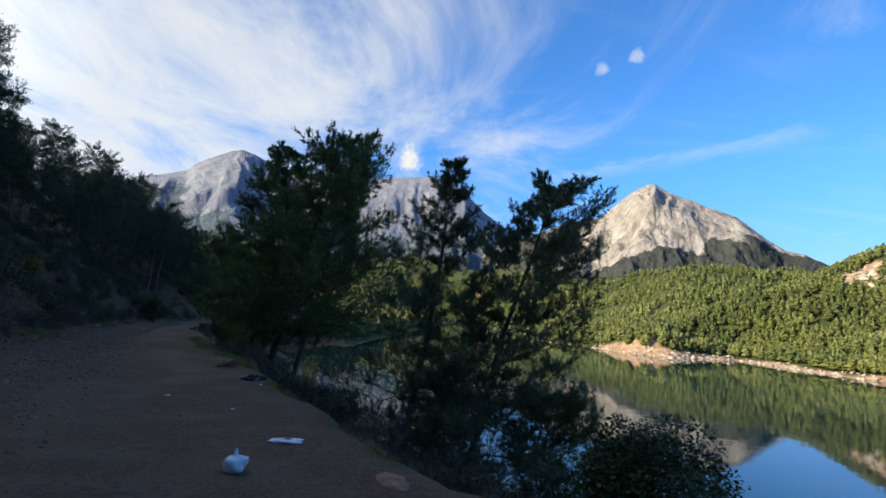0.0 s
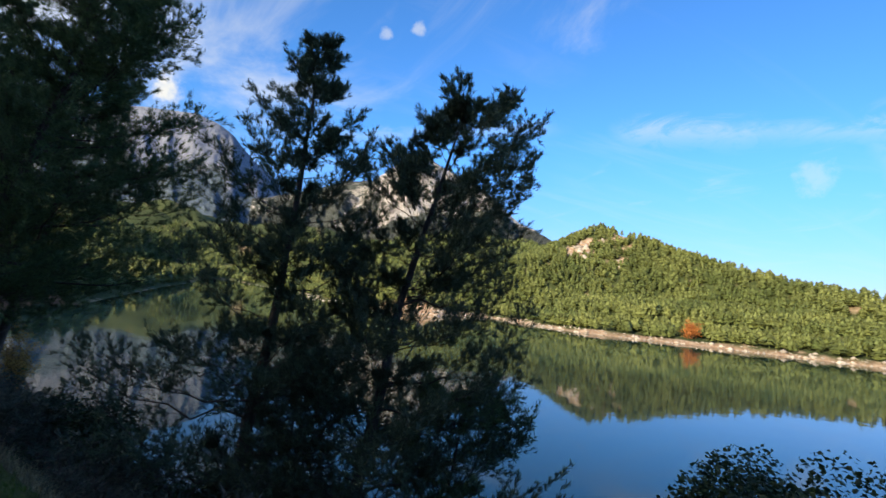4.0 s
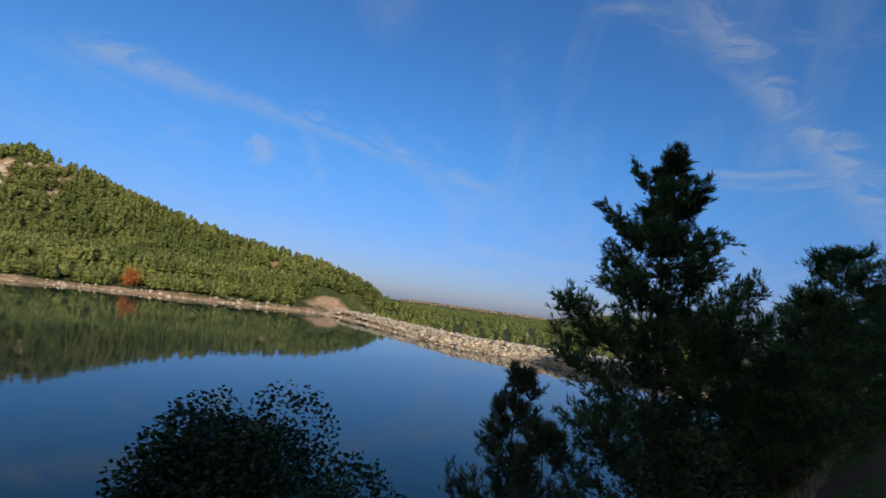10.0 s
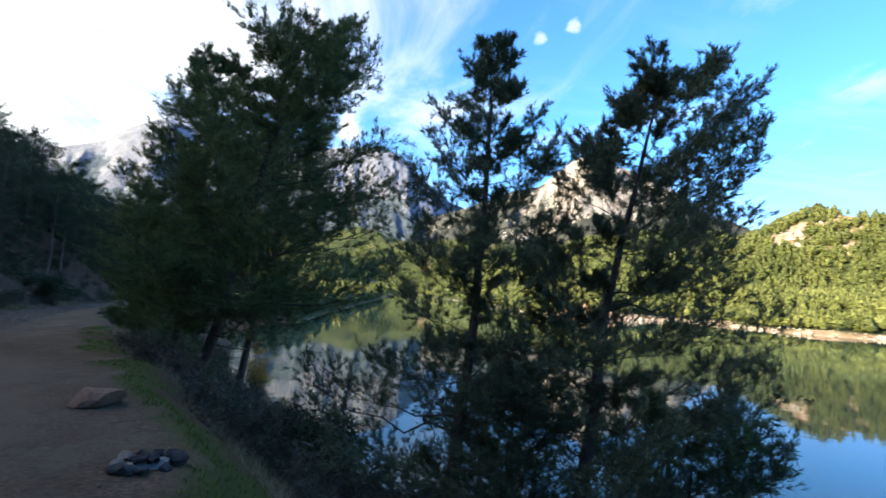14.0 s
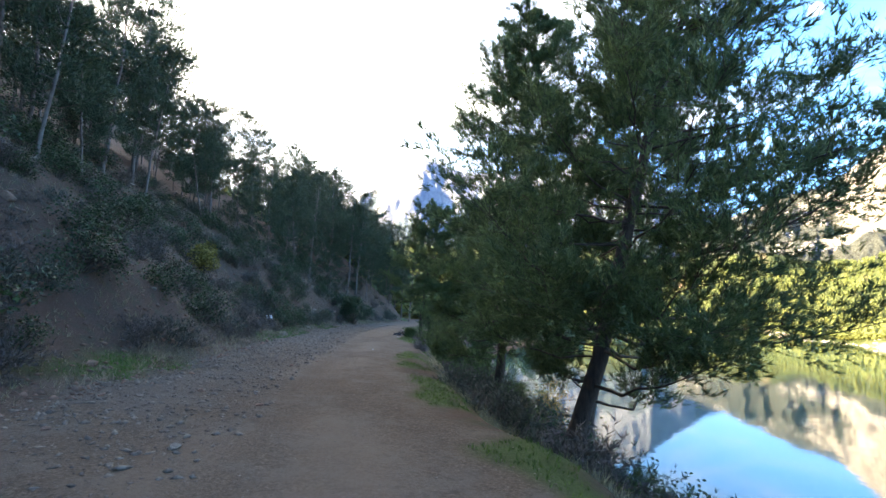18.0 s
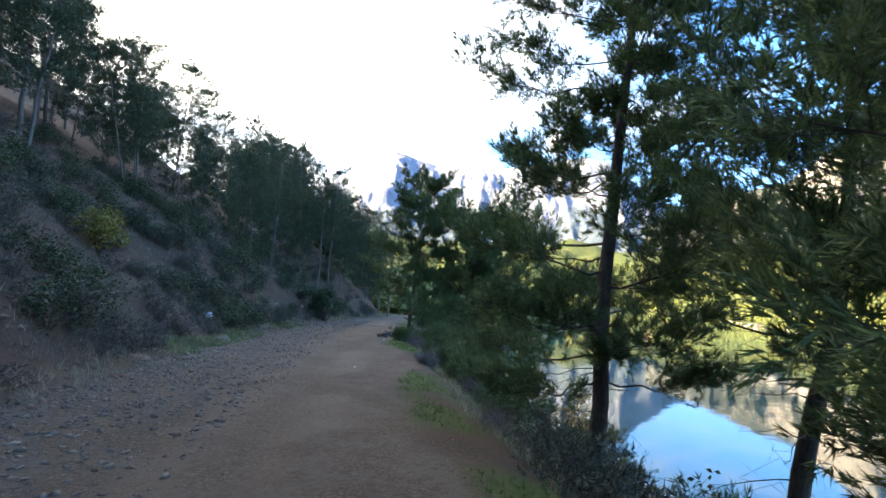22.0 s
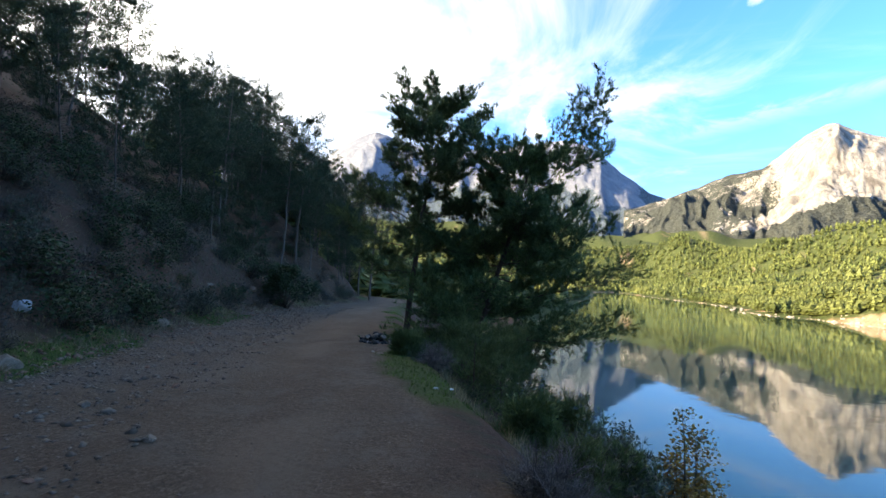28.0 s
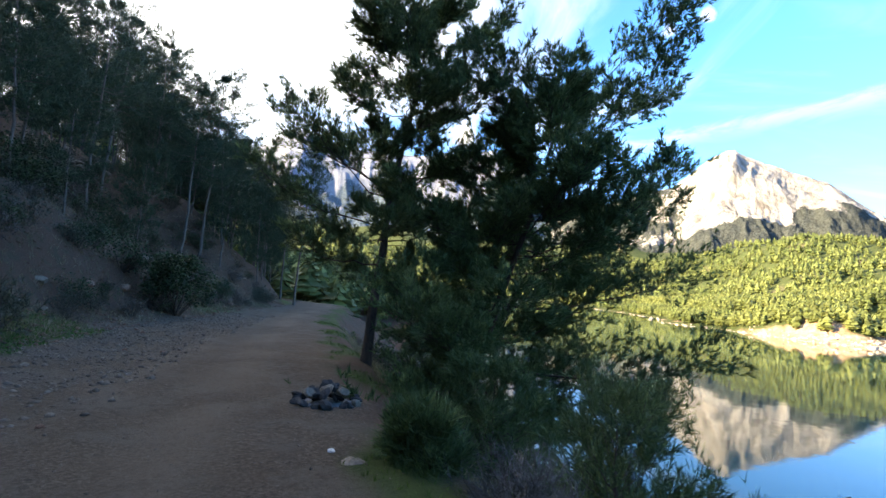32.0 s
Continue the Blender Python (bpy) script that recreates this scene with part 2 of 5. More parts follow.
def edge_left(u):
    return np.interp(u, EDGE_U, EDGE_L) + 0.25 * value_noise(u, 0 * u, 3.1, 9)


def bank_height(x, y):
    """The hillside with the track cut into it, and its bank down to the lake."""
    s, u = road_coords(x, y)
    er, el = edge_right(u), edge_left(u)
    base = plane(np.clip(x, -60, 40), np.clip(y, -60, 120))
    left, right = np.maximum(s - el, 0), np.maximum(er - s, 0)
    up = 0.80 * np.maximum(left - 0.9, 0) * smooth(0.2, 3.0, left) + 0.25 * smooth(0, 1.2, left)
    up = np.where(left > 11, 0.80 * 10.1 + 0.25 + 0.44 * (left - 11) + 0.18 * np.maximum(left - 20, 0), up)
    up = np.where(left > 78, 48.3 - 0.3 * (left - 78), up)
    rough = smooth(0.5, 5, left)
    up = up + rough * (0.55 * fractal(x, y, 4.5, 4, 21) + 1.1 * value_noise(x, y, 14, 33))
    down = -0.72 * np.maximum(right - 0.5, 0) * smooth(0.3, 1.6, right) - 0.05 * np.minimum(right, 0.6)
    down = down - 0.4 * smooth(0.1, 0.7, right) * smooth(17, 11, u)
    down = down + smooth(0.4, 3, right) * 0.35 * fractal(x, y, 3.0, 3, 5)
    mid = np.clip((s - er) / np.maximum(el - er, 0.1), 0, 1)
    on = smooth(0.0, 0.12, mid) * smooth(1.0, 0.88, mid)
    ruts = -0.05 * (np.exp(-((mid - 0.36) / 0.07) ** 2) + np.exp(-((mid - 0.62) / 0.08) ** 2)) + 0.04 * smooth(0.7, 0.95, mid)
    bumps = 0.022 * fractal(x, y, 0.9, 4, 3) + 0.03 * value_noise(x, y, 3.0, 12)
    return base + up + np.maximum(down, -14) + on * ruts + bumps


def far_height(x, y):
    """Shores, wooded hills and the plain beyond the dam."""
    out, _ = seg_distance(x, y, np.vstack([LAKE, LAKE[:1]]))
    inside = in_polygon(x, y, LAKE)
    off = np.where(inside, -out, out)
    yaw = np.degrees(np.arctan2(-(x + 8), y - 12))
    dist = np.hypot(x + 8, y - 12)
    d, w = seg_distance(x, y, RIDGE)
    hill = np.interp(w, np.arange(len(RIDGE)), RIDGE[:, 2]) - 0.36 * d + 0.36 * 16 * np.exp(-((d / 22) ** 2)) - 1.4
    plain = -16 - 0.013 * np.maximum(dist - 300, 0)
    north = -9 + 0.165 * np.maximum(off, 0) - 0.00004 * np.maximum(off - 500, 0) ** 2
    north = np.minimum(north, 185) + (20 * fractal(x, y, 230, 3, 50) + 34 * (ridged(x, y, 330, 3, 53) - 0.75)) * smooth(40, 280, off)
    side = smooth(-50, -30, yaw) * smooth(-160, -120, yaw * -1)
    land = north * side + plain * (1 - side)
    land = np.maximum(land, hill) + 2.5 * fractal(x, y, 45, 3, 40) * smooth(10, 60, off)
    land = np.where(x > 60, np.maximum(land, WATER - 6 + (8.4 + 0.17 * np.minimum(np.maximum(off, 0), 55)) * smooth(66, 92, y) * smooth(300, 235, x)), land)
    far_hill = 60 * np.exp(-(((x - 1500) / 330) ** 2 + ((y + 260) / 210) ** 2)) - 30
    land = np.maximum(land, far_hill)
    shore = WATER + 0.08 * off + 0.95 * smooth(0.3, 3.5, off) * (1 + 0.45 * fractal(x, y, 11, 3, 60))
    h = np.minimum(land, shore + np.maximum(off - 25, 0) * 0.9)
    # the headland is a low rocky knoll
    h = h + 5.5 * np.exp(-(((x - 76) / 17) ** 2 + ((y - 222) / 20) ** 2)) * smooth(0, 12, off)
    h = h + 3.0 * np.exp(-(((x - 208) / 15) ** 2 + ((y - 88) / 18) ** 2)) * smooth(4, 18, off) * (1 + 0.35 * fractal(x, y, 9, 3, 44))
    # the embankment of the dam along the lake's low end
    dd, _ = seg_distance(x, y, np.array([(190, 72), (160, 44), (130, 18), (120, -6), (112, -60)], float))
    dam = WATER + 2.4 - 0.45 * np.maximum(np.abs(dd) - 4, 0)
    h = np.where(dd < 18, np.maximum(h, dam), h)
    return np.where(inside, np.maximum(WATER - 0.25 * out, WATER - 9), h)


def land_height(x, y):
    x, y = np.asarray(x, float), np.asarray(y, float)
    s, u = road_coords(x, y)
    near = smooth(170, 110, u) * smooth(-95, -60, u) * smooth(-40, -26, s) * smooth(190, 145, s)
    return near * bank_height(x, y) + (1 - near) * np.where(s > 0, np.maximum(far_height(x, y), np.interp(s, (10, 84, 190, 400), (-2, 46, 16, -8))), far_height(x, y))


def ground_z(x, y):
    s, u = road_coords(x, y)
    if -60 < u < 110 and -26 < s < 145:
        return float(bank_height(np.array([x]), np.array([y]))[0])
    return float(land_height(np.array([x]), np.array([y]))[0])


# ---------------------------------------------------------------- materials
def material(name, build, **values):
    m = bpy.data.materials.new(name)
    m.use_nodes = True
    nt = m.node_tree
    nt.nodes.clear()
    node, join = tree_of(nt)
    out = node("ShaderNodeOutputMaterial")
    bsdf = node("ShaderNodeBsdfPrincipled", **values)
    join(bsdf.outputs[0], out.inputs[0])
    build(node, join, bsdf)
    return m


def noise_node(node, join, scale, detail=6.0, rough=0.6, vector=None, stretch=None, distort=0.0):
    if vector is None:
        vector = node("ShaderNodeTexCoord").outputs["Object"]
    if stretch:
        mp = node("ShaderNodeMapping")
        mp.inputs["Scale"].default_value = stretch
        join(vector, mp.inputs["Vector"])
        vector = mp.outputs[0]
    n = node("ShaderNodeTexNoise", Scale=scale, Detail=detail, Roughness=rough, Distortion=distort)
    join(vector, n.inputs["Vector"])
    return n.outputs["Fac"]


def ramp_node(node, join, fac, *stops):
    r = node("ShaderNodeValToRGB")
    els = r.color_ramp.elements
    while len(els) < len(stops):
        els.new(0.5)
    for e, (pos, col) in zip(els, stops):
        e.position, e.color = pos, (*col, 1)
    join(fac, r.inputs[0])
    return r.outputs[0]


def mix_node(node, join, fac, a, b, how="MIX"):
    m = node("ShaderNodeMix")
    m.data_type, m.blend_type = "RGBA", how
    for socket, v in ((m.inputs[0], fac), (m.inputs[6], a), (m.inputs[7], b)):
        if isinstance(v, (int, float)):
            socket.default_value = v
        elif isinstance(v, tuple):
            socket.default_value = (*v, 1)
        else:
            join(v, socket)
    return m.outputs[2]


def bump_node(node, join, bsdf, height, strength, distance):
    b = node("ShaderNodeBump", Strength=strength, Distance=distance)
    join(height, b.inputs["Height"])
    join(b.outputs[0], bsdf.inputs["Normal"])


def plain_material(name, lo, hi, scale, rough=0.9, bump=0.3, distance=0.01, island=0.0, spec=0.3, stretch=None):
    """Two-scale mottle between two colours, with fine relief; island: variation from piece to piece."""
    def build(node, join, bsdf):
        a = noise_node(node, join, scale, 8, 0.65, stretch=stretch)
        c = ramp_node(node, join, a, (0.32, lo), (0.68, hi))
        b = noise_node(node, join, scale * 0.12, 3)
        c = mix_node(node, join, range_node(node, join, b, 0.35, 0.7, 0.0, 0.35), c, tuple(0.6 * v for v in lo))
        if island:
            g = node("ShaderNodeNewGeometry")
            k = range_node(node, join, g.outputs["Random Per Island"], 0, 1, 1 - island, 1 + island)
            hsv = node("ShaderNodeHueSaturation")
            join(k, hsv.inputs["Value"])
            join(c, hsv.inputs["Color"])
            c = hsv.outputs[0]
        join(c, bsdf.inputs["Base Color"])
        bsdf.inputs["Roughness"].default_value = rough
        bsdf.inputs["Specular IOR Level"].default_value = spec
        bump_node(node, join, bsdf, a, bump, distance)
    return material(name, build)


def masked(node, join, name):
    at = node("ShaderNodeAttribute")
    at.attribute_name = name
    return at.outputs["Fac"]


def build_near_ground(node, join, bsdf):
    """Trodden earth on the track, reddish soil and litter on the slopes, grass strips along the edges."""
    fine = noise_node(node, join, 26, 9, 0.7)
    mid = noise_node(node, join, 2.6, 6, 0.6)
    coarse = noise_node(node, join, 0.5, 4, 0.6)
    earth = ramp_node(node, join, fine, (0.30, (0.045, 0.031, 0.021)), (0.5, (0.132, 0.088, 0.056)), (0.70, (0.225, 0.165, 0.115)))
    earth = mix_node(node, join, range_node(node, join, mid, 0.4, 0.65, 0, 0.6), earth, (0.118, 0.076, 0.046))
    soil = ramp_node(node, join, fine, (0.3, (0.032, 0.020, 0.014)), (0.55, (0.092, 0.056, 0.038)), (0.75, (0.19, 0.130, 0.095)))
    ruts = noise_node(node, join, 7.5, 5, 0.7)
    earth = mix_node(node, join, range_node(node, join, noise_node(node, join, 1.3, 7, 0.72), 0.47, 0.62, 0, 0.6), earth, (0.165, 0.125, 0.090))
    earth = mix_node(node, join, range_node(node, join, ruts, 0.5, 0.68, 0, 0.55), earth, (0.062, 0.046, 0.031))
    earth = mix_node(node, join, range_node(node, join, masked(node, join, "worn"), 0.0, 1.0, 0.0, 0.55), earth, (0.205, 0.145, 0.098))
    soil = mix_node(node, join, range_node(node, join, coarse, 0.42, 0.62, 0, 0.75), soil, (0.105, 0.056, 0.036))
    soil = mix_node(node, join, range_node(node, join, mid, 0.5, 0.66, 0, 0.8), soil, (0.060, 0.052, 0.030))
    grass = ramp_node(node, join, fine, (0.3, (0.034, 0.050, 0.012)), (0.7, (0.080, 0.112, 0.026)))
    gravel = ramp_node(node, join, noise_node(node, join, 55, 4, 0.8), (0.35, (0.060, 0.044, 0.033)), (0.65, (0.205, 0.158, 0.118)))
    col = mix_node(node, join, masked(node, join, "track"), soil, earth)
    col = mix_node(node, join, masked(node, join, "gravel"), col, gravel)
    col = mix_node(node, join, masked(node, join, "grass"), col, grass)
    join(col, bsdf.inputs["Base Color"])
    bsdf.inputs["Roughness"].default_value = 0.95
    bsdf.inputs["Specular IOR Level"].default_value = 0.15
    bump_node(node, join, bsdf, noise_node(node, join, 14, 10, 0.75), 1.0, 0.06)


def build_far_ground(node, join, bsdf):
    """Undergrowth and earth between the trees; pale rock near the water and on crags."""
    fine = noise_node(node, join, 0.35, 8, 0.7)
    wide = noise_node(node, join, 0.03, 5, 0.6)
    brush = ramp_node(node, join, fine, (0.3, (0.030, 0.045, 0.015)), (0.55, (0.065, 0.080, 0.028)), (0.78, (0.20, 0.16, 0.10)))
    rock = ramp_node(node, join, fine, (0.3, (0.22, 0.13, 0.08)), (0.52, (0.38, 0.26, 0.17)), (0.75, (0.52, 0.42, 0.31)))
    col = mix_node(node, join, range_node(node, join, wide, 0.6, 0.72, 0, 0.5), brush, (0.2, 0.15, 0.09))
    col = mix_node(node, join, masked(node, join, "rock"), col, rock)
    join(col, bsdf.inputs["Base Color"])
    bsdf.inputs["Roughness"].default_value = 0.95
    bsdf.inputs["Specular IOR Level"].default_value = 0.1
    bump_node(node, join, bsdf, fine, 0.8, 1.5)


def build_water(node, join, bsdf):
    bsdf.inputs["Base Color"].default_value = (0.024, 0.052, 0.040, 1)
    bsdf.inputs["Roughness"].default_value = 0.035
    bsdf.inputs["IOR"].default_value = 1.33
    a = noise_node(node, join, 0.55, 3, 0.5)
    b = noise_node(node, join, 0.05, 2, 0.5)
    m = node("ShaderNodeMath")
    m.operation = "MULTIPLY"
    join(a, m.inputs[0])
    join(b, m.inputs[1])
    bump_node(node, join, bsdf, m.outputs[0], 0.05, 0.25)


def mountain_material(name, tones, wood, scale=1.0):
    def build(node, join, bsdf):
        pos = node("ShaderNodeTexCoord").outputs["Object"]
        streak = noise_node(node, join, 0.022 * scale, 9, 0.68, pos, (1.0, 1.0, 0.22), 0.8)
        fine = noise_node(node, join, 0.09 * scale, 7, 0.7, pos)
        col = ramp_node(node, join, streak, (0.33, tones[0]), (0.5, tones[1]), (0.66, tones[2]))
        col = mix_node(node, join, range_node(node, join, fine, 0.52, 0.7, 0, 0.6), col, tones[0])
        # trees stand on the ledges and cover the foot
        trees = node("ShaderNodeMath")
        trees.operation = "ADD"
        join(masked(node, join, "wood"), trees.inputs[0])
        dots = mix_node(node, join, 0.5, noise_node(node, join, 0.02 * scale, 6, 0.7, pos), noise_node(node, join, 0.11 * scale, 5, 0.75, pos))
        join(dots, trees.inputs[1])
        leafage = ramp_node(node, join, noise_node(node, join, 0.16 * scale, 4, 0.8, pos), (0.38, tuple(0.45 * v for v in wood)), (0.62, tuple(1.25 * v for v in wood)))
        col = mix_node(node, join, range_node(node, join, trees.outputs[0], 0.80, 0.86), col, leafage)
        join(col, bsdf.inputs["Base Color"])
        bsdf.inputs["Roughness"].default_value = 1.0
        bsdf.inputs["Specular IOR Level"].default_value = 0.0
        bump_node(node, join, bsdf, mix_node(node, join, 0.5, streak, fine), 1.0, 34.0)
    return material(name, build)


M = {
    "near": material("earth", build_near_ground),
    "far": material("hillside", build_far_ground),
    "water": material("lake_water", build_water),
    # last colour: the peak's trees, greyed to carry the haze of distance
    "peak": mountain_material("limestone", ((0.17, 0.152, 0.135), (0.38, 0.35, 0.31), (0.52, 0.485, 0.435)), (0.084, 0.092, 0.082)),
    # distance haze is painted into the range's rock and trees as a blue-grey tint
    "range": mountain_material("haze_tinted_rock", ((0.19, 0.21, 0.25), (0.245, 0.262, 0.30), (0.315, 0.325, 0.35)), (0.13, 0.165, 0.19), 0.8),
}


# ---------------------------------------------------------------- mesh helpers
def mesh_of(name, verts, tris, mat=None, quads=None, shade=False):
    """A mesh from numpy arrays of vertices and triangles (and quads)."""
    me = bpy.data.meshes.new(name)
    verts = np.ascontiguousarray(verts, np.float32)
    tris = np.zeros((0, 3), np.int32) if tris is None else np.asarray(tris, np.int32)
    quads = np.zeros((0, 4), np.int32) if quads is None else np.asarray(quads, np.int32)
    me.vertices.add(len(verts))
    me.vertices.foreach_set("co", verts.ravel())
    loops = np.concatenate([tris.ravel(), quads.ravel()]).astype(np.int32)
    me.loops.add(len(loops))
    me.loops.foreach_set("vertex_index", loops)
    me.polygons.add(len(tris) + len(quads))
    starts = np.concatenate([np.arange(len(tris)) * 3, len(tris) * 3 + np.arange(len(quads)) * 4]).astype(np.int32)
    me.polygons.foreach_set("loop_start", starts)
    if shade:
        me.polygons.foreach_set("use_smooth", np.ones(len(tris) + len(quads), bool))
    me.update(calc_edges=True)
    if mat:
        me.materials.append(mat)
    return me


def grid_mesh(name, X, Y, Z, mat, masks=None, drop=None, shade=True):
    """A sheet over a grid of places; masks become point attributes; drop: quads to leave out."""
    n, m = X.shape
    idx = np.arange(n * m).reshape(n, m)
    q = np.stack([idx[:-1, :-1], idx[:-1, 1:], idx[1:, 1:], idx[1:, :-1]], -1).reshape(-1, 4)
    if drop is not None:
        q = q[~drop.ravel()]
    me = mesh_of(name, np.stack([X, Y, Z], -1).reshape(-1, 3), None, mat, q, shade)
    for key, v in (masks or {}).items():
        me.attributes.new(key, "FLOAT", "POINT").data.foreach_set("value", np.ascontiguousarray(v, np.float32).ravel())
    return me


# ---------------------------------------------------------------- the land
def near_masks(X, Y):
    s, u = road_coords(X, Y)
    er, el = edge_right(u), edge_left(u)
    mid = (s - er) / np.maximum(el - er, 0.1)
    wob = 0.35 * fractal(X, Y, 1.1, 3, 70)
    track = smooth(-0.6, 0.2, s - er + wob) * smooth(0.9, -0.2, s - el + wob)
    grass_r = smooth(-1.25, -0.7, s - er + wob) * smooth(0.15, -0.3, s - er + wob) * smooth(-0.55, 0.2, fractal(X, Y, 1.6, 3, 71) + 0.25 * value_noise(X, Y, 6, 74))
    grass_l = smooth(-0.5, 0.2, s - el + wob) * smooth(1.6, 0.7, s - el + wob) * smooth(-0.1, 0.35, value_noise(X, Y, 4.5, 72))
    gravel = track * smooth(0.58, 0.8, mid + 0.1 * wob) * smooth(-0.15, 0.3, fractal(X, Y, 1.6, 3, 73)) * 0.75 * smooth(10, 16, u)
    worn = track * (np.exp(-((mid - 0.27) / 0.11) ** 2) + 0.7 * np.exp(-((mid - 0.52) / 0.08) ** 2)) * smooth(-0.5, 0.3, fractal(X, Y, 2.4, 3, 75))
    return {"worn": worn, "track": track, "grass": np.maximum(grass_r * 0.9, grass_l), "gravel": gravel}


def build_land():
    # close by: fine sheet in road coordinates, finer near the track
    us = np.concatenate([np.arange(-95, -8, 1.0), np.arange(-8, 62, 0.16), np.arange(62, 170.1, 1.0)])
    ss = np.concatenate([np.arange(-40, -9, 1.0), np.arange(-9, -4, 0.35), np.arange(-4, 7, 0.16), np.arange(7, 26, 0.4), np.arange(26, 145, 2.5)])
    S, U = np.meshgrid(ss, us)
    X, Y = place(S, U)
    near = new("ground", grid_mesh("ground", X, Y, land_height(X, Y), M["near"], near_masks(X, Y)))
    tagged(near, "brown trodden earth track on a reddish stony hillside", "ground", kind="structure")
    # far: a polar sheet out to the horizon, with the near part cut out
    ang = np.radians(np.concatenate([np.arange(-135, 45, 0.55), np.arange(45, 225.1, 3.0)]))
    rad = np.concatenate([np.arange(20, 120, 5.0), np.arange(120, 420, 3.0), np.geomspace(420, 4600, 80)])
    R, A = np.meshgrid(rad, ang)
    X, Y = -8 - np.sin(A) * R, 12 + np.cos(A) * R
    Z = land_height(X, Y)
    s, u = road_coords(X, Y)
    hole = (s > -39) & (s < 142) & (u > -94) & (u < 168)
    hole = hole[:-1, :-1] & hole[1:, 1:] & hole[:-1, 1:] & hole[1:, :-1]
    off, _ = seg_distance(X, Y, np.vstack([LAKE, LAKE[:1]]))
    crag = smooth(0.38, 0.5, 0.6 * fractal(X, Y, 10, 4, 80) - 0.19 + 0.85 * np.exp(-(((X - 209) / 26) ** 2 + ((Y - 262) / 20) ** 2)))
    knoll = np.exp(-(((X - 70) / 22) ** 2 + ((Y - 210) / 22) ** 2))
    cut = np.exp(-(((X - 199) / 19) ** 2 + ((Y - 79) / 17) ** 2))
    rock = np.clip(smooth(4.2, 2.2, off + 2.6 * fractal(X, Y, 9, 4, 81)) * 0.95 + crag + smooth(0.55, 0.8, knoll + 0.4 * fractal(X, Y, 9, 4, 82) - 0.1) * smooth(17, 10, off) + smooth(0.55, 0.8, cut + 0.35 * fractal(X, Y, 8, 4, 83)), 0, 1)
    far = new("ground_far", grid_mesh("ground_far", X, Y, Z, M["far"], {"rock": rock}, hole))
    tagged(far, "wooded hillsides with pale rocky shores round the lake", "ground", kind="structure")
    # water
    xs, ys = np.arange(-44, 226, 3.0), np.arange(-92, 760, 4.0)
    X, Y = np.meshgrid(xs, ys)
    out, _ = seg_distance(X, Y, np.vstack([LAKE, LAKE[:1]]))
    dry = (~in_polygon(X, Y, LAKE)) & (out > 9)
    dry = dry[:-1, :-1] & dry[1:, 1:] & dry[:-1, 1:] & dry[1:, :-1]
    lake = new("water", grid_mesh("water", X, Y, 0 * X + WATER, M["water"], drop=dry))
    tagged(lake, "still green-blue lake mirroring the hills", "water", kind="structure")


build_land()


def mountain(name, label, dist, yaws, els, depth, mat, wood_from, wood_to, seed, rough, shoulder=90):
    """A ridge seen across the lake: crest heights by heading, cliffs below the crest, wooded foot."""
    yy = np.radians(np.linspace(min(yaws), max(yaws), 420))
    order = np.argsort(yaws)
    crest = np.interp(np.degrees(yy), np.array(yaws)[order], np.array(els)[order])
    vv = np.concatenate([np.linspace(-1, 0, 130), np.linspace(0.02, 0.6, 24)])
    V, A = np.meshgrid(vv, yy)
    top = dist * np.tan(np.radians(crest))[:, None]
    R = dist + V * depth
    X, Y = -8 - np.sin(A) * R, 12 + np.cos(A) * R
    fall = np.where(V < 0, 1 - smooth(0, 1, -V) * 0.45 - 0.55 * np.abs(V) ** 0.8, 1 - 1.2 * V)
    cliff = 0.10 * smooth(-0.34, -0.22, V + 0.07 * fractal(X, Y, 300, 3, seed)) - 0.10
    Z = top * (fall + np.where(V < 0, cliff * smooth(-1, -0.6, V), 0))
    band = smooth(0.04, 0.3, -V) * smooth(1.0, 0.6, -V) + 0.03
    Z = Z + rough * band * (0.55 * ridged(X, Y, 420, 6, seed) - 0.5) + 0.06 * rough * fractal(X, Y, 60, 3, seed + 5)
    # gullies run down the face
    arc = A * dist + 40 * fractal(X, Y, 200, 3, seed + 7)
    Z = Z + rough * 0.34 * smooth(0.0, 0.12, -V) * smooth(1.0, 0.5, -V) * (ridged(arc, 0.16 * R, 130, 4, seed + 8) - 0.8)
    wood = smooth(wood_to, wood_from, Z / dist / np.tan(np.radians(15.0)) + 0.16 * fractal(X, Y, 260, 4, seed + 3)) * 0.75
    wood = np.maximum(wood, 0.38 * smooth(shoulder - 3, shoulder + 2, np.degrees(A) + 2.5 * fractal(X, Y, 200, 4, seed + 9)))
    ob = new(name, grid_mesh(name, X, Y, Z, mat, {"wood": wood}, shade=False))
    return tagged(ob, label, "mountain", kind="structure")


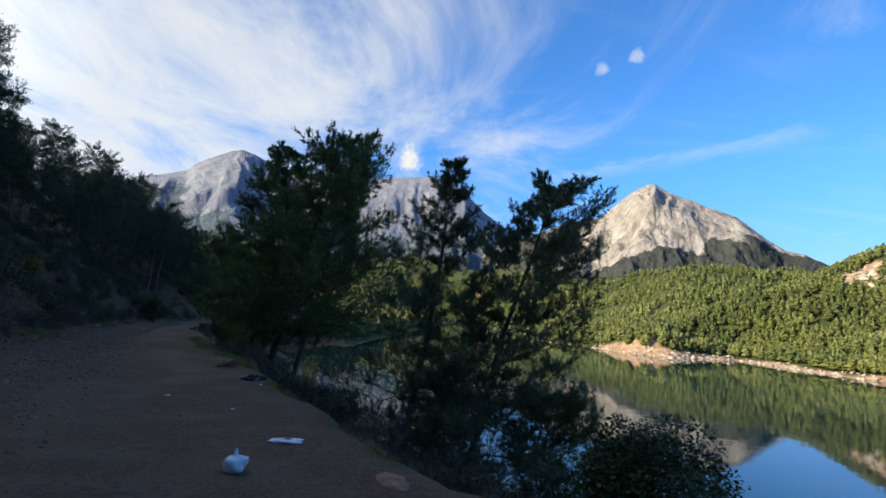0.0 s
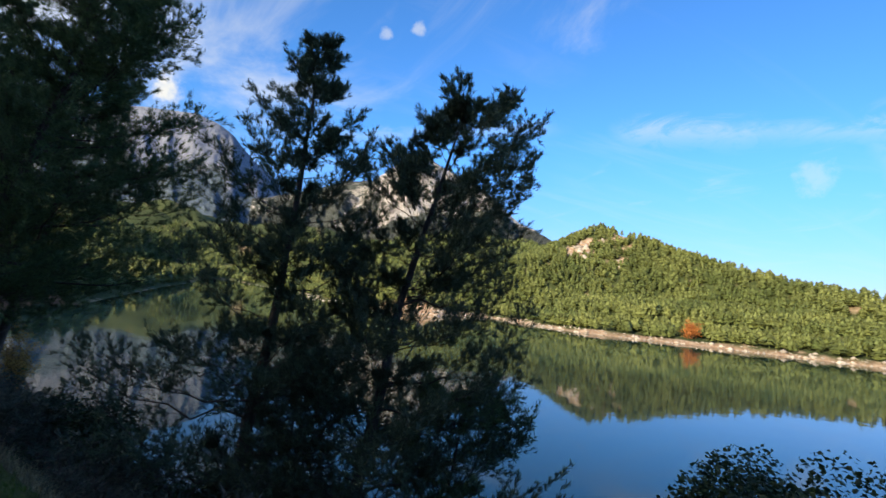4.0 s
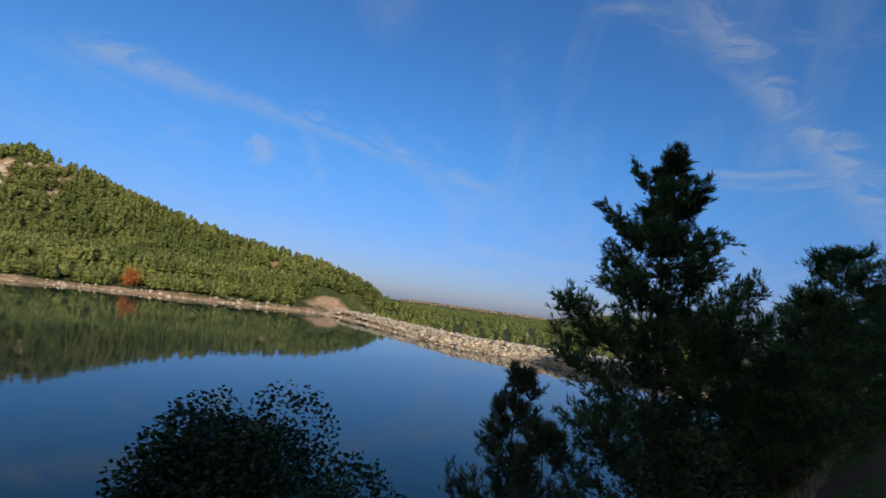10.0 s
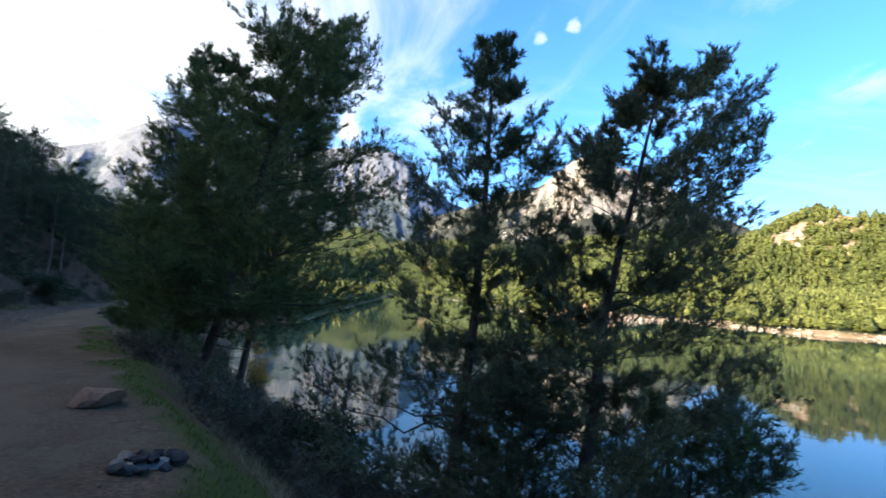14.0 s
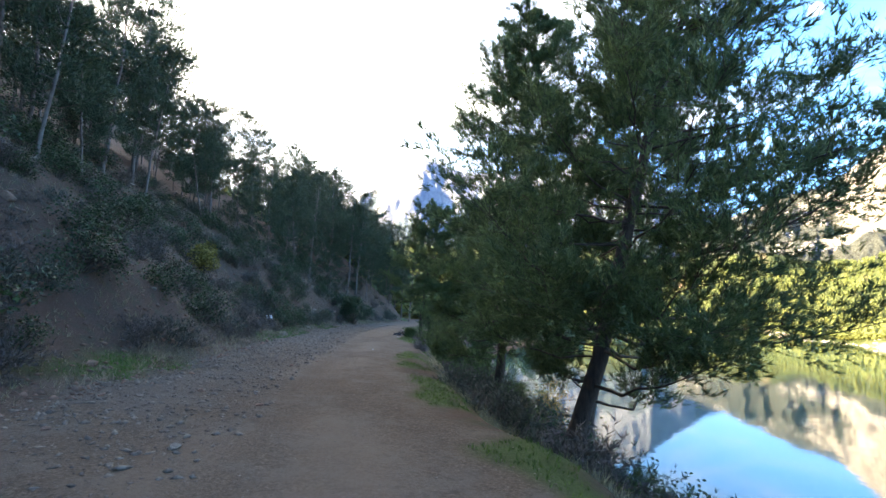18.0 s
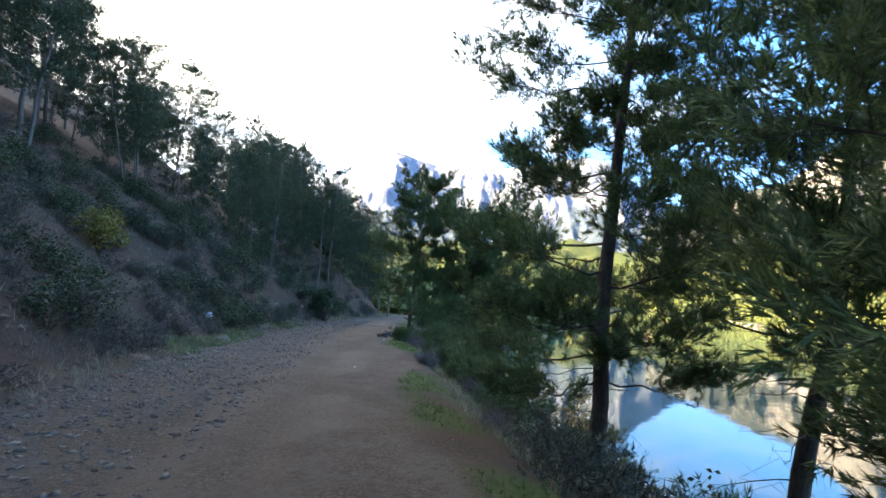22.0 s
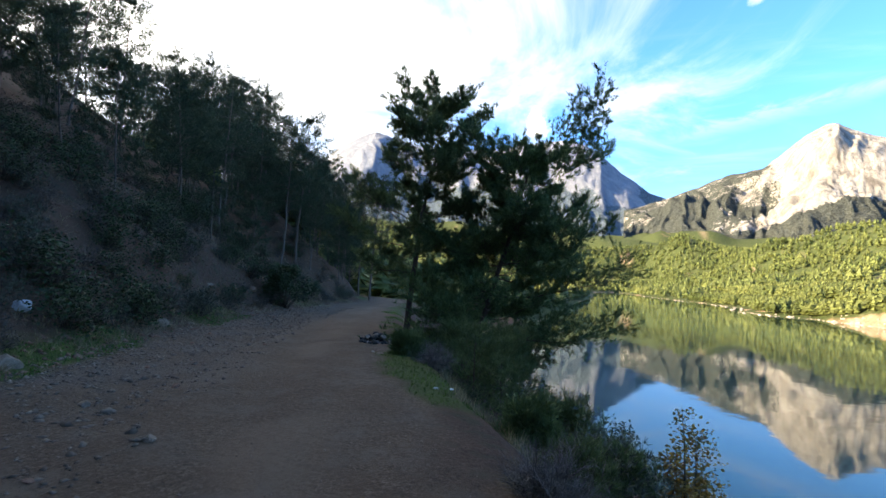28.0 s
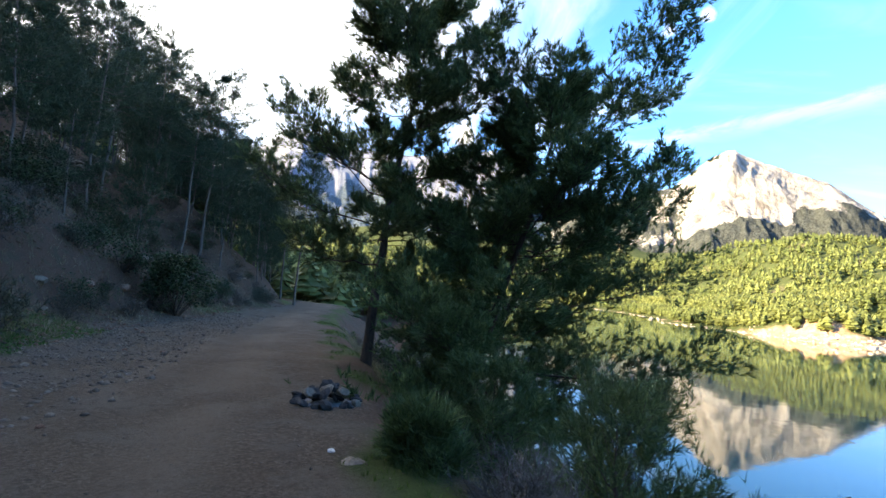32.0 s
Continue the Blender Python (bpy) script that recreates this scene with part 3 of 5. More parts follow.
mountain("backdrop_peak", "pale limestone peak in warm sun above dark wooded foothills", 2600, (-1, -4.6, -9.6, -12, -13.6, -14.8, -16.3, -17.6, -18.6, -19.4, -21.3, -24.1, -26.8, -28.3, -30, -31, -32.6, -34, -37, -43),
         (8.0, 8.9, 11.0, 11.5, 11.8, 12.7, 13.9, 14.8, 15.15, 15.2, 14.1, 12.8, 11.8, 10.5, 9.0, 8.3, 7.8, 7.0, 5.4, 4.0), 1150, M["peak"], 0.34, 0.58, 200, 80, -13.2)
mountain("backdrop_range", "mountain range behind the hills, its colours tinted blue-grey for haze", 3700,
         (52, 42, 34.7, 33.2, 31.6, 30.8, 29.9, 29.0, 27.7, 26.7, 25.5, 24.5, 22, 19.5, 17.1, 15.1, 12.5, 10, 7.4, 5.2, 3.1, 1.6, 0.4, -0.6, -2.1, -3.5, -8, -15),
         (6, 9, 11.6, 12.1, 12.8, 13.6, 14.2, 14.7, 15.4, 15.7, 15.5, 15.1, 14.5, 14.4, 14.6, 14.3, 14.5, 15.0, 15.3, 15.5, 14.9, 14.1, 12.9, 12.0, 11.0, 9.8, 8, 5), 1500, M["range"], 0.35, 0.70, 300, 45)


# ---------------------------------------------------------------- plant materials
def foliage_material(name, dark, light, through=0.3, spread=0.25, rough=0.6, patch=0.9):
    """Leaves: colour differs from blade to blade and from clump to clump; some light passes through."""
    m = bpy.data.materials.new(name)
    m.use_nodes = True
    nt = m.node_tree
    nt.nodes.clear()
    node, join = tree_of(nt)
    out = node("ShaderNodeOutputMaterial")
    bsdf = node("ShaderNodeBsdfPrincipled", Roughness=rough)
    bsdf.inputs["Specular IOR Level"].default_value = 0.25
    clump = noise_node(node, join, patch, 3, 0.6)
    col = ramp_node(node, join, clump, (0.32, dark), (0.68, light))
    geo = node("ShaderNodeNewGeometry")
    hsv = node("ShaderNodeHueSaturation")
    join(range_node(node, join, geo.outputs["Random Per Island"], 0, 1, 1 - spread * 1.6, 1 + spread * 1.6), hsv.inputs["Value"])
    info = node("ShaderNodeObjectInfo")
    join(range_node(node, join, info.outputs["Random"], 0, 1, 0.485, 0.515), hsv.inputs["Hue"])
    join(col, hsv.inputs["Color"])
    join(hsv.outputs[0], bsdf.inputs["Base Color"])
    tr = node("ShaderNodeBsdfTranslucent")
    join(hsv.outputs[0], tr.inputs["Color"])
    mix = node("ShaderNodeMixShader", Fac=through)
    join(bsdf.outputs[0], mix.inputs[1])
    join(tr.outputs[0], mix.inputs[2])
    join(mix.outputs[0], out.inputs[0])
    return m


M.update({
    "needles": foliage_material("pine_needles", (0.056, 0.088, 0.034), (0.120, 0.162, 0.060), 0.38),
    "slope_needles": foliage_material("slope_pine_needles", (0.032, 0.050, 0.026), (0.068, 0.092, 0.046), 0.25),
    "needles_blue": foliage_material("pine_needles_greyish", (0.066, 0.086, 0.046), (0.120, 0.145, 0.078), 0.38),
    "forest": foliage_material("forest_needles", (0.084, 0.104, 0.030), (0.182, 0.194, 0.058), 0.25, 0.24, patch=0.035),
    "brush": foliage_material("dry_brush", (0.070, 0.054, 0.042), (0.145, 0.115, 0.088), 0.15),
    "sage": foliage_material("grey_green_brush", (0.052, 0.057, 0.038), (0.105, 0.108, 0.072), 0.2),
    "broad": foliage_material("broad_leaves", (0.020, 0.036, 0.013), (0.050, 0.078, 0.026), 0.2, rough=0.45),
    "fresh": foliage_material("fresh_green", (0.060, 0.088, 0.030), (0.112, 0.148, 0.050)),
    "yellow": foliage_material("autumn_leaves", (0.30, 0.17, 0.03), (0.52, 0.32, 0.06)),
    "yellowing": foliage_material("yellowing_leaves", (0.13, 0.105, 0.025), (0.24, 0.18, 0.045)),
    "orange": foliage_material("orange_leaves", (0.30, 0.11, 0.03), (0.48, 0.20, 0.05)),
    "grass": foliage_material("grass_blades", (0.050, 0.095, 0.014), (0.098, 0.155, 0.030)),
    "straw": foliage_material("dry_grass", (0.16, 0.13, 0.075), (0.28, 0.23, 0.14)),
    "bark": plain_material("dark_pine_bark", (0.035, 0.024, 0.018), (0.11, 0.075, 0.055), 14, 0.95, 1.0, 0.03, stretch=(1, 1, 0.3)),
    "pale_bark": plain_material("pale_pine_bark", (0.075, 0.058, 0.047), (0.20, 0.16, 0.13), 10, 0.95, 0.8, 0.02, stretch=(1, 1, 0.3)),
    "dead": foliage_material("dead_twigs", (0.10, 0.083, 0.070), (0.22, 0.19, 0.165), 0.05),
    "twig": plain_material("bare_twigs", (0.05, 0.038, 0.03), (0.12, 0.095, 0.075), 20),
    "cone": plain_material("cone_scales", (0.03, 0.018, 0.012), (0.07, 0.042, 0.028), 60),
    "stone": plain_material("limestone_rubble", (0.092, 0.066, 0.047), (0.255, 0.195, 0.142), 9, 0.9, 0.7, 0.02, 0.25),
    "redstone": plain_material("reddish_rock", (0.105, 0.054, 0.034), (0.26, 0.150, 0.098), 7, 0.9, 0.8, 0.03, 0.2),
    "shore_rock": plain_material("shore_boulders", (0.28, 0.23, 0.18), (0.52, 0.46, 0.38), 1.2, 0.95, 0.6, 0.2, 0.25),
    "soot": plain_material("sooty_stone", (0.012, 0.011, 0.011), (0.06, 0.055, 0.052), 14, 0.95, 0.6, 0.02, 0.3),
    "ash": plain_material("wood_ash", (0.05, 0.048, 0.047), (0.30, 0.29, 0.28), 22, 1.0, 0.5, 0.01),
})


# ---------------------------------------------------------------- plant shapes
def tubes(paths, radii, sides=5):
    """Tapered tubes along paths (each n x 3) with their radii: vertices and quads."""
    vs, qs, base = [], [], 0
    ring = np.linspace(0, 2 * np.pi, sides, endpoint=False)
    for p, r in zip(paths, radii):
        d = np.gradient(p, axis=0)
        d /= np.linalg.norm(d, axis=1, keepdims=True) + 1e-9
        ref = np.where(np.abs(d[:, 2:3]) > 0.9, np.array([[1.0, 0, 0]]), np.array([[0, 0, 1.0]]))
        a = np.cross(d, ref)
        a /= np.linalg.norm(a, axis=1, keepdims=True) + 1e-9
        b = np.cross(d, a)
        v = p[:, None] + r[:, None, None] * (np.cos(ring)[None, :, None] * a[:, None] + np.sin(ring)[None, :, None] * b[:, None])
        vs.append(v.reshape(-1, 3))
        n = len(p)
        i, j = np.meshgrid(np.arange(n - 1), np.arange(sides), indexing="ij")
        k = (j + 1) % sides
        qs.append(base + np.stack([i * sides + j, i * sides + k, (i + 1) * sides + k, (i + 1) * sides + j], -1).reshape(-1, 4))
        base += n * sides
    return np.concatenate(vs), np.concatenate(qs)


def blades(rng, at, along, count, length, width, open_angle):
    """Tufts of thin pointed blades: one triangle a blade, spread in a cone about each tuft's direction."""
    n = len(at)
    p = np.repeat(at, count, 0)
    d = np.repeat(along / (np.linalg.norm(along, axis=1, keepdims=True) + 1e-9), count, 0)
    r = rng.normal(size=(n * count, 3))
    r -= (r * d).sum(1, keepdims=True) * d
    r /= np.linalg.norm(r, axis=1, keepdims=True) + 1e-9
    ang = rng.uniform(0.15, open_angle, (n * count, 1))
    way = np.cos(ang) * d + np.sin(ang) * r
    side = np.cross(way, rng.normal(size=(n * count, 3)))
    side /= np.linalg.norm(side, axis=1, keepdims=True) + 1e-9
    ln = length * rng.uniform(0.65, 1.2, (n * count, 1))
    p = p + d * rng.uniform(-0.3, 0.25, (n * count, 1)) * length
    v = np.stack([p - side * width / 2, p + side * width / 2, p + way * ln], 1).reshape(-1, 3)
    return v, np.arange(len(v)).reshape(-1, 3)


def leaves(rng, at, size, flat=0.4):
    """Loose single leaves: a bent pair of triangles each."""
    n = len(at)
    d = rng.normal(size=(n, 3))
    d[:, 2] *= flat
    d /= np.linalg.norm(d, axis=1, keepdims=True) + 1e-9
    s = np.cross(d, rng.normal(size=(n, 3)))
    s /= np.linalg.norm(s, axis=1, keepdims=True) + 1e-9
    ln = size * rng.uniform(0.6, 1.3, (n, 1))
    up = np.cross(d, s) * ln * 0.15
    v = np.stack([at, at + d * ln * 0.5 + s * ln * 0.32 + up, at + d * ln, at + d * ln * 0.5 - s * ln * 0.32 + up], 1).reshape(-1, 3)
    k = np.arange(n)[:, None] * 4
    return v, np.concatenate([k + np.array([[0, 1, 2]]), k + np.array([[0, 2, 3]])])


def unit(v):
    return v / (np.linalg.norm(v) + 1e-9)


def pine_parts(seed, height, crown, spread, whorls=12, per=4.5, twigs=8, tufts=6, count=8, needle=0.15, width=0.011, lean=(0, 0), bow=0.0,
               girth=0.014, shape=0.7, droop=0.1, dead=4, side=(0, 0), cones=0, fluff=0.10, gaps=0.15, rise0=0.25, fine=True, shoots=2):
    """Trunk, limbs (each with its twigs) and needles of a pine. crown: the height at which it begins, as a share. lean: the top's offset;
    side: the way in which limbs grow longer; gaps: the share of limbs that are missing or short."""
    rng = np.random.default_rng(seed)
    t = np.linspace(0, 1, 14)
    wig = np.cumsum(rng.normal(0, 0.012, (14, 2)), 0) * height * 0.35
    stem = np.stack([lean[0] * t + bow * np.sin(t * np.pi) + wig[:, 0], lean[1] * t + wig[:, 1], t * height - 0.35 * (1 - t)], 1)
    rad = height * girth * 0.5 * (1 - t) ** 0.75 * 1.7 + 0.006
    rad[0] *= 1.3
    rad[1] *= 1.06
    limbs, tip, way = [], [], []
    rel = np.linspace(0.0, 1.0, whorls) ** 0.92
    for k, h in enumerate(rel):
        f = crown + (1 - crown) * h * 0.985
        n = max(2, int(rng.normal(per, 0.8)))
        a0 = rng.uniform(0, 2 * np.pi)
        for i in range(n):
            fi = min(0.985, f + rng.normal(0, 0.35) * (1 - crown) / whorls)
            base = np.array([np.interp(fi, t, stem[:, c]) for c in range(3)])
            a = a0 + 2 * np.pi * i / n + rng.normal(0, 0.35)
            out = np.array([np.cos(a), np.sin(a), 0])
            grow = min(1.28, max(0.5, 1 + out[0] * side[0] + out[1] * side[1]))
            ln = spread * ((1 - h) ** shape * (0.55 + 0.45 * min(1, h * 4 + 0.35)) + 0.13) * rng.uniform(0.62, 1.15) * grow
            if rng.uniform() < gaps:
                ln *= rng.uniform(0.25, 0.6)
            rise = -droop * (1 - h) * 2 + rise0 + 0.45 * h * h + rng.normal(0, 0.14)
            m = 7
            q = np.linspace(0, 1, m)[:, None]
            bend = np.cross(out, (0, 0, 1)) * rng.normal(0, 0.25)
            p = base + ln * (q * out + q**2 * bend + np.array([0, 0, 1]) * (rise * q + 0.25 * q**2 - 0.25 * droop * 4 * q * (1 - q)))
            p[1:] += rng.normal(0, 0.02, (m - 1, 3)) * ln
            r = np.linspace(max(0.005, 0.0065 * ln + height * girth * 0.07 * (1 - h)), 0.003, m)
            paths, radii = [p], [r]
            nt = max(3, int(twigs * (0.45 + 0.55 * ln / spread)))
            for j in range(nt):
                g = min(1.0, 0.36 + 0.64 * (j + rng.uniform(0.2, 1.0)) / nt)
                st = p[int(g * (m - 1))] + (p[min(m - 1, int(g * (m - 1)) + 1)] - p[int(g * (m - 1))]) * (g * (m - 1) % 1)
                fw = unit(p[min(m - 1, int(g * (m - 1)) + 1)] - p[max(0, int(g * (m - 1)) - 1)])
                sd = np.cross(fw, (0, 0, 1)) * (1 if j % 2 else -1)
                d = unit(fw * rng.uniform(0.4, 1.0) + sd * rng.uniform(0.2, 1.1) + np.array([0, 0, rng.uniform(-0.35, 0.75)]))
                tl = ln * rng.uniform(0.18, 0.40) * (1.15 - 0.5 * g) + 0.14
                e = st + d * tl + np.array([0, 0, 0.12 * tl])
                if fine:
                    paths.append(np.array([st, (st + e) / 2 + rng.normal(0, 0.02, 3), e]))
                    radii.append(np.array([0.005, 0.0035, 0.002]))
                # needles stand along each shoot, the twig and its side shoots
                for b in range(shoots + 1):
                    if b:
                        start = st + (e - st) * rng.uniform(0.25, 0.85)
                        w = unit(d * 0.7 + rng.normal(0, 0.6, 3) + np.array([0, 0, 0.35]))
                        end = start + w * (tl * rng.uniform(0.35, 0.6) + 0.05)
                    else:
                        start, end, w = st + (e - st) * 0.1, e, d
                    x = 1.05 - 0.95 * rng.uniform(0.0, 1.0, (tufts, 1)) ** 1.4
                    tip.append(start + (end - start) * x + rng.normal(0, fluff * (0.7 + 0.3 * min(1.0, ln)), (tufts, 3)))
                    way.append(w + np.array([0, 0, 0.35]) + rng.normal(0, 0.25, (tufts, 3)))
            limbs.append((ln, paths, radii))
    for k in range(dead):
        f = rng.uniform(0.12, max(0.2, crown + 0.1))
        base = np.array([np.interp(f, t, stem[:, c]) for c in range(3)])
        a = rng.uniform(0, 2 * np.pi)
        ln = spread * rng.uniform(0.25, 0.75)
        q = np.linspace(0, 1, 6)[:, None]
        p = base + ln * (q * np.array([np.cos(a), np.sin(a), 0]) + np.array([0, 0, 1]) * (0.1 * q - 0.3 * q * q))
        p[1:] += rng.normal(0, 0.03, (5, 3)) * ln
        paths, radii = [p], [np.linspace(0.013, 0.003, 6)]
        for j in range(4):
            c = p[1 + j]
            paths.append(np.array([c, c + ln * 0.2 * unit(rng.normal(size=3)), c + ln * 0.35 * unit(rng.normal(size=3) * (1, 1, 0.4) + (0, 0, -0.2))]))
            radii.append(np.array([0.005, 0.0035, 0.002]))
        limbs.append((ln, paths, radii))
    top = np.array([stem[-1] + rng.normal(0, 0.06, 3) - (0, 0, 0.3 * x) for x in rng.uniform(0, 1, 10)])
    tip, way = np.concatenate(tip + [top]), np.concatenate(way + [rng.normal(0, 0.4, (10, 3)) + (0, 0, 1)])
    needles = blades(rng, tip, way, count, needle, width, 0.85)
    cone = None
    if cones:
        pick = tip[rng.choice(len(tip), cones, False)]
        ring = np.array([(0, 0, 0.045), (0.024, 0, 0), (-0.012, 0.021, 0), (-0.012, -0.021, 0), (0, 0, -0.05)])
        cv = (pick[:, None] + ring[None] * rng.uniform(0.7, 1.2, (cones, 1, 1)) - (0, 0, 0.05)).reshape(-1, 3)
        face = np.array([(0, 1, 2), (0, 2, 3), (0, 3, 1), (4, 2, 1), (4, 3, 2), (4, 1, 3)])
        cone = (cv, (np.arange(cones)[:, None, None] * 5 + face[None]).reshape(-1, 3))
    return tubes([stem], [rad], 10), limbs, needles, cone


def part(name, me, parent, label=""):
    ob = new(name, me)
    ob.parent = parent
    return tagged(ob, label)


def pine(name, x, y, z, label, group="", leaf="needles", bark="bark", split=0, **kw):
    """A pine as a thing with trunk, branches, crown (and cones), standing at a place. split: how many of its longest limbs are parts."""
    stem, limbs, crown, cone = pine_parts(**kw)
    top = new(name)
    top.location = (x, y, z)
    tagged(top, label, "pine tree", group)
    part("trunk", mesh_of("trunk", stem[0], None, M[bark], stem[1], True), top)
    limbs = sorted(limbs, key=lambda limb: -limb[0])
    for _, paths, radii in limbs[:split]:
        v, q = tubes(paths, radii, 4)
        part("branch", mesh_of("branch", v, None, M[bark], q, True), top)
    v, q = tubes([p for limb in limbs[split:] for p in limb[1]], [r for limb in limbs[split:] for r in limb[2]], 3)
    tagged(part("twig_work", mesh_of("twig_work", v, None, M[bark], q, True), top), kind="stuff")
    tagged(part("crown", mesh_of("crown", *crown, M[leaf]), top), kind="stuff")
    if cone:
        tagged(part("cone_set", mesh_of("cone_set", *cone, M["cone"]), top, "small dark brown pine cones"), kind="stuff")
    return top


def shrub_parts(seed, radius, height, stems=14, kind="blades", count=10, leaf=0.07, tufts=500, width=0.008, hollow=0.35):
    """Stems that fork from one foot, and the leaves about their ends, in an uneven dome."""
    rng = np.random.default_rng(seed)
    paths, radii, tip, way = [], [], [], []
    lobes = rng.normal(0, 0.45, (5, 3))
    for k in range(stems):
        a, lift = rng.uniform(0, 2 * np.pi), rng.uniform(0.15, 1.0)
        out = np.array([np.cos(a) * (1 - lift * 0.75) * radius, np.sin(a) * (1 - lift * 0.75) * radius, height * (0.35 + 0.6 * lift)]) * rng.uniform(0.7, 1.08)
        q = np.linspace(0, 1, 5)[:, None]
        p = np.array([0, 0, -0.08]) + out * q + rng.normal(0, 0.05, (5, 3)) * radius * q
        paths.append(p)
        radii.append(np.linspace(0.010 + 0.012 * height, 0.003, 5))
        for j in range(5):
            g = rng.uniform(0.3, 1.0)
            st = np.array([np.interp(g * 4, np.arange(5), p[:, c]) for c in range(3)])
            d = unit(unit(out) + rng.normal(0, 0.8, 3))
            e = st + d * radius * rng.uniform(0.25, 0.55)
            paths.append(np.array([st, e]))
            radii.append(np.array([0.006, 0.002]))
            n = max(1, tufts // (stems * 5))
            x = rng.uniform(hollow, 1.1, (n, 1))
            c = st + (e - st) * x + rng.normal(0, 0.10, (n, 3)) * radius
            c[:, 2] = np.maximum(c[:, 2], 0.04)
            tip.append(c)
            way.append(np.repeat((d + (0, 0, 0.4))[None], n, 0) + rng.normal(0, 0.5, (n, 3)))
    tip, way = np.concatenate(tip), np.concatenate(way)
    stem = tubes(paths, radii, 3)
    leafs = blades(rng, tip, way, count, leaf, width, 1.3) if kind == "blades" else leaves(rng, np.repeat(tip, count, 0) + rng.normal(0, leaf * 0.9, (len(tip) * count, 3)), leaf)
    return stem, leafs


def shrub(name, x, y, z, label, foliage, group="", category="shrub", bark="twig", **kw):
    stem, leafs = shrub_parts(**kw)
    top = new(name)
    top.location = (x, y, z)
    tagged(top, label, category, group)
    tagged(part("twig_work", mesh_of("twig_work", stem[0], None, M[bark], stem[1]), top), kind="stuff")
    tagged(part("foliage", mesh_of("foliage", *leafs, M[foliage]), top), kind="stuff")
    return top


def leafy_tree(name, x, y, z, label, foliage, radius, height, low, seed, n, leaf, lobes=16, category="tree", bark="bark"):
    """A round-headed broadleaf tree or bush: forked stems and leaves gathered in uneven clumps over a dome."""
    r = np.random.default_rng(seed)
    mid = (height + low) / 2
    a, e = r.uniform(0, 2 * np.pi, lobes), np.arcsin(r.uniform(-0.75, 1.0, lobes))
    reach = r.uniform(0.52, 0.78, lobes)
    c = np.stack([np.cos(a) * np.cos(e) * radius * reach, np.sin(a) * np.cos(e) * radius * reach, mid + np.sin(e) * (height - low) / 2 * reach], 1)
    size = radius * r.uniform(0.26, 0.42, lobes)
    k = r.integers(0, lobes, n)
    d = r.normal(size=(n, 3))
    d /= np.linalg.norm(d, axis=1, keepdims=True)
    at = c[k] + d * (size[k] * r.uniform(0.35, 1.05, n) ** 0.5)[:, None]
    top = new(name)
    top.location = (x, y, z)
    tagged(top, label, category)
    paths, radii = [], []
    for i in range(lobes):
        q = np.linspace(0, 1, 5)[:, None]
        p = np.array([0, 0, -0.2]) * (1 - q) + np.array([0, 0, low * 0.9]) * 2 * q * (1 - q) + c[i] * q**1.3
        p[1:] += r.normal(0, 0.04, (4, 3)) * radius
        paths.append(p)
        radii.append(np.linspace(0.03 * height**0.5, 0.008, 5))
    v, q = tubes(paths, radii, 5)
    tagged(part("limb_work", mesh_of("limb_work", v, None, M[bark], q, True), top), kind="stuff")
    tagged(part("foliage", mesh_of("foliage", *leaves(r, at, leaf), M[foliage]), top), kind="stuff")
    return top


def copies(base, spots, rng, tilt=6):
    """Copies of a thing at places (x, y, z, scale), each turned its own way, sharing the meshes."""
    parts = list(base.children)
    for x, y, z, k in spots:
        m = Matrix.Translation((x, y, z)) @ pose(0, 0, 0, rng.normal(0, tilt), rng.normal(0, tilt), rng.uniform(0, 360)) @ Matrix.Scale(k, 4)
        ob = base.copy()
        scene.collection.objects.link(ob)
        ob.matrix_basis = m
        for p in parts:
            q = p.copy()
            scene.collection.objects.link(q)
            q.parent = ob


def at_road(s, u, sink=0.03):
    x, y = place(s, u)
    return x, y, ground_z(x, y) - sink


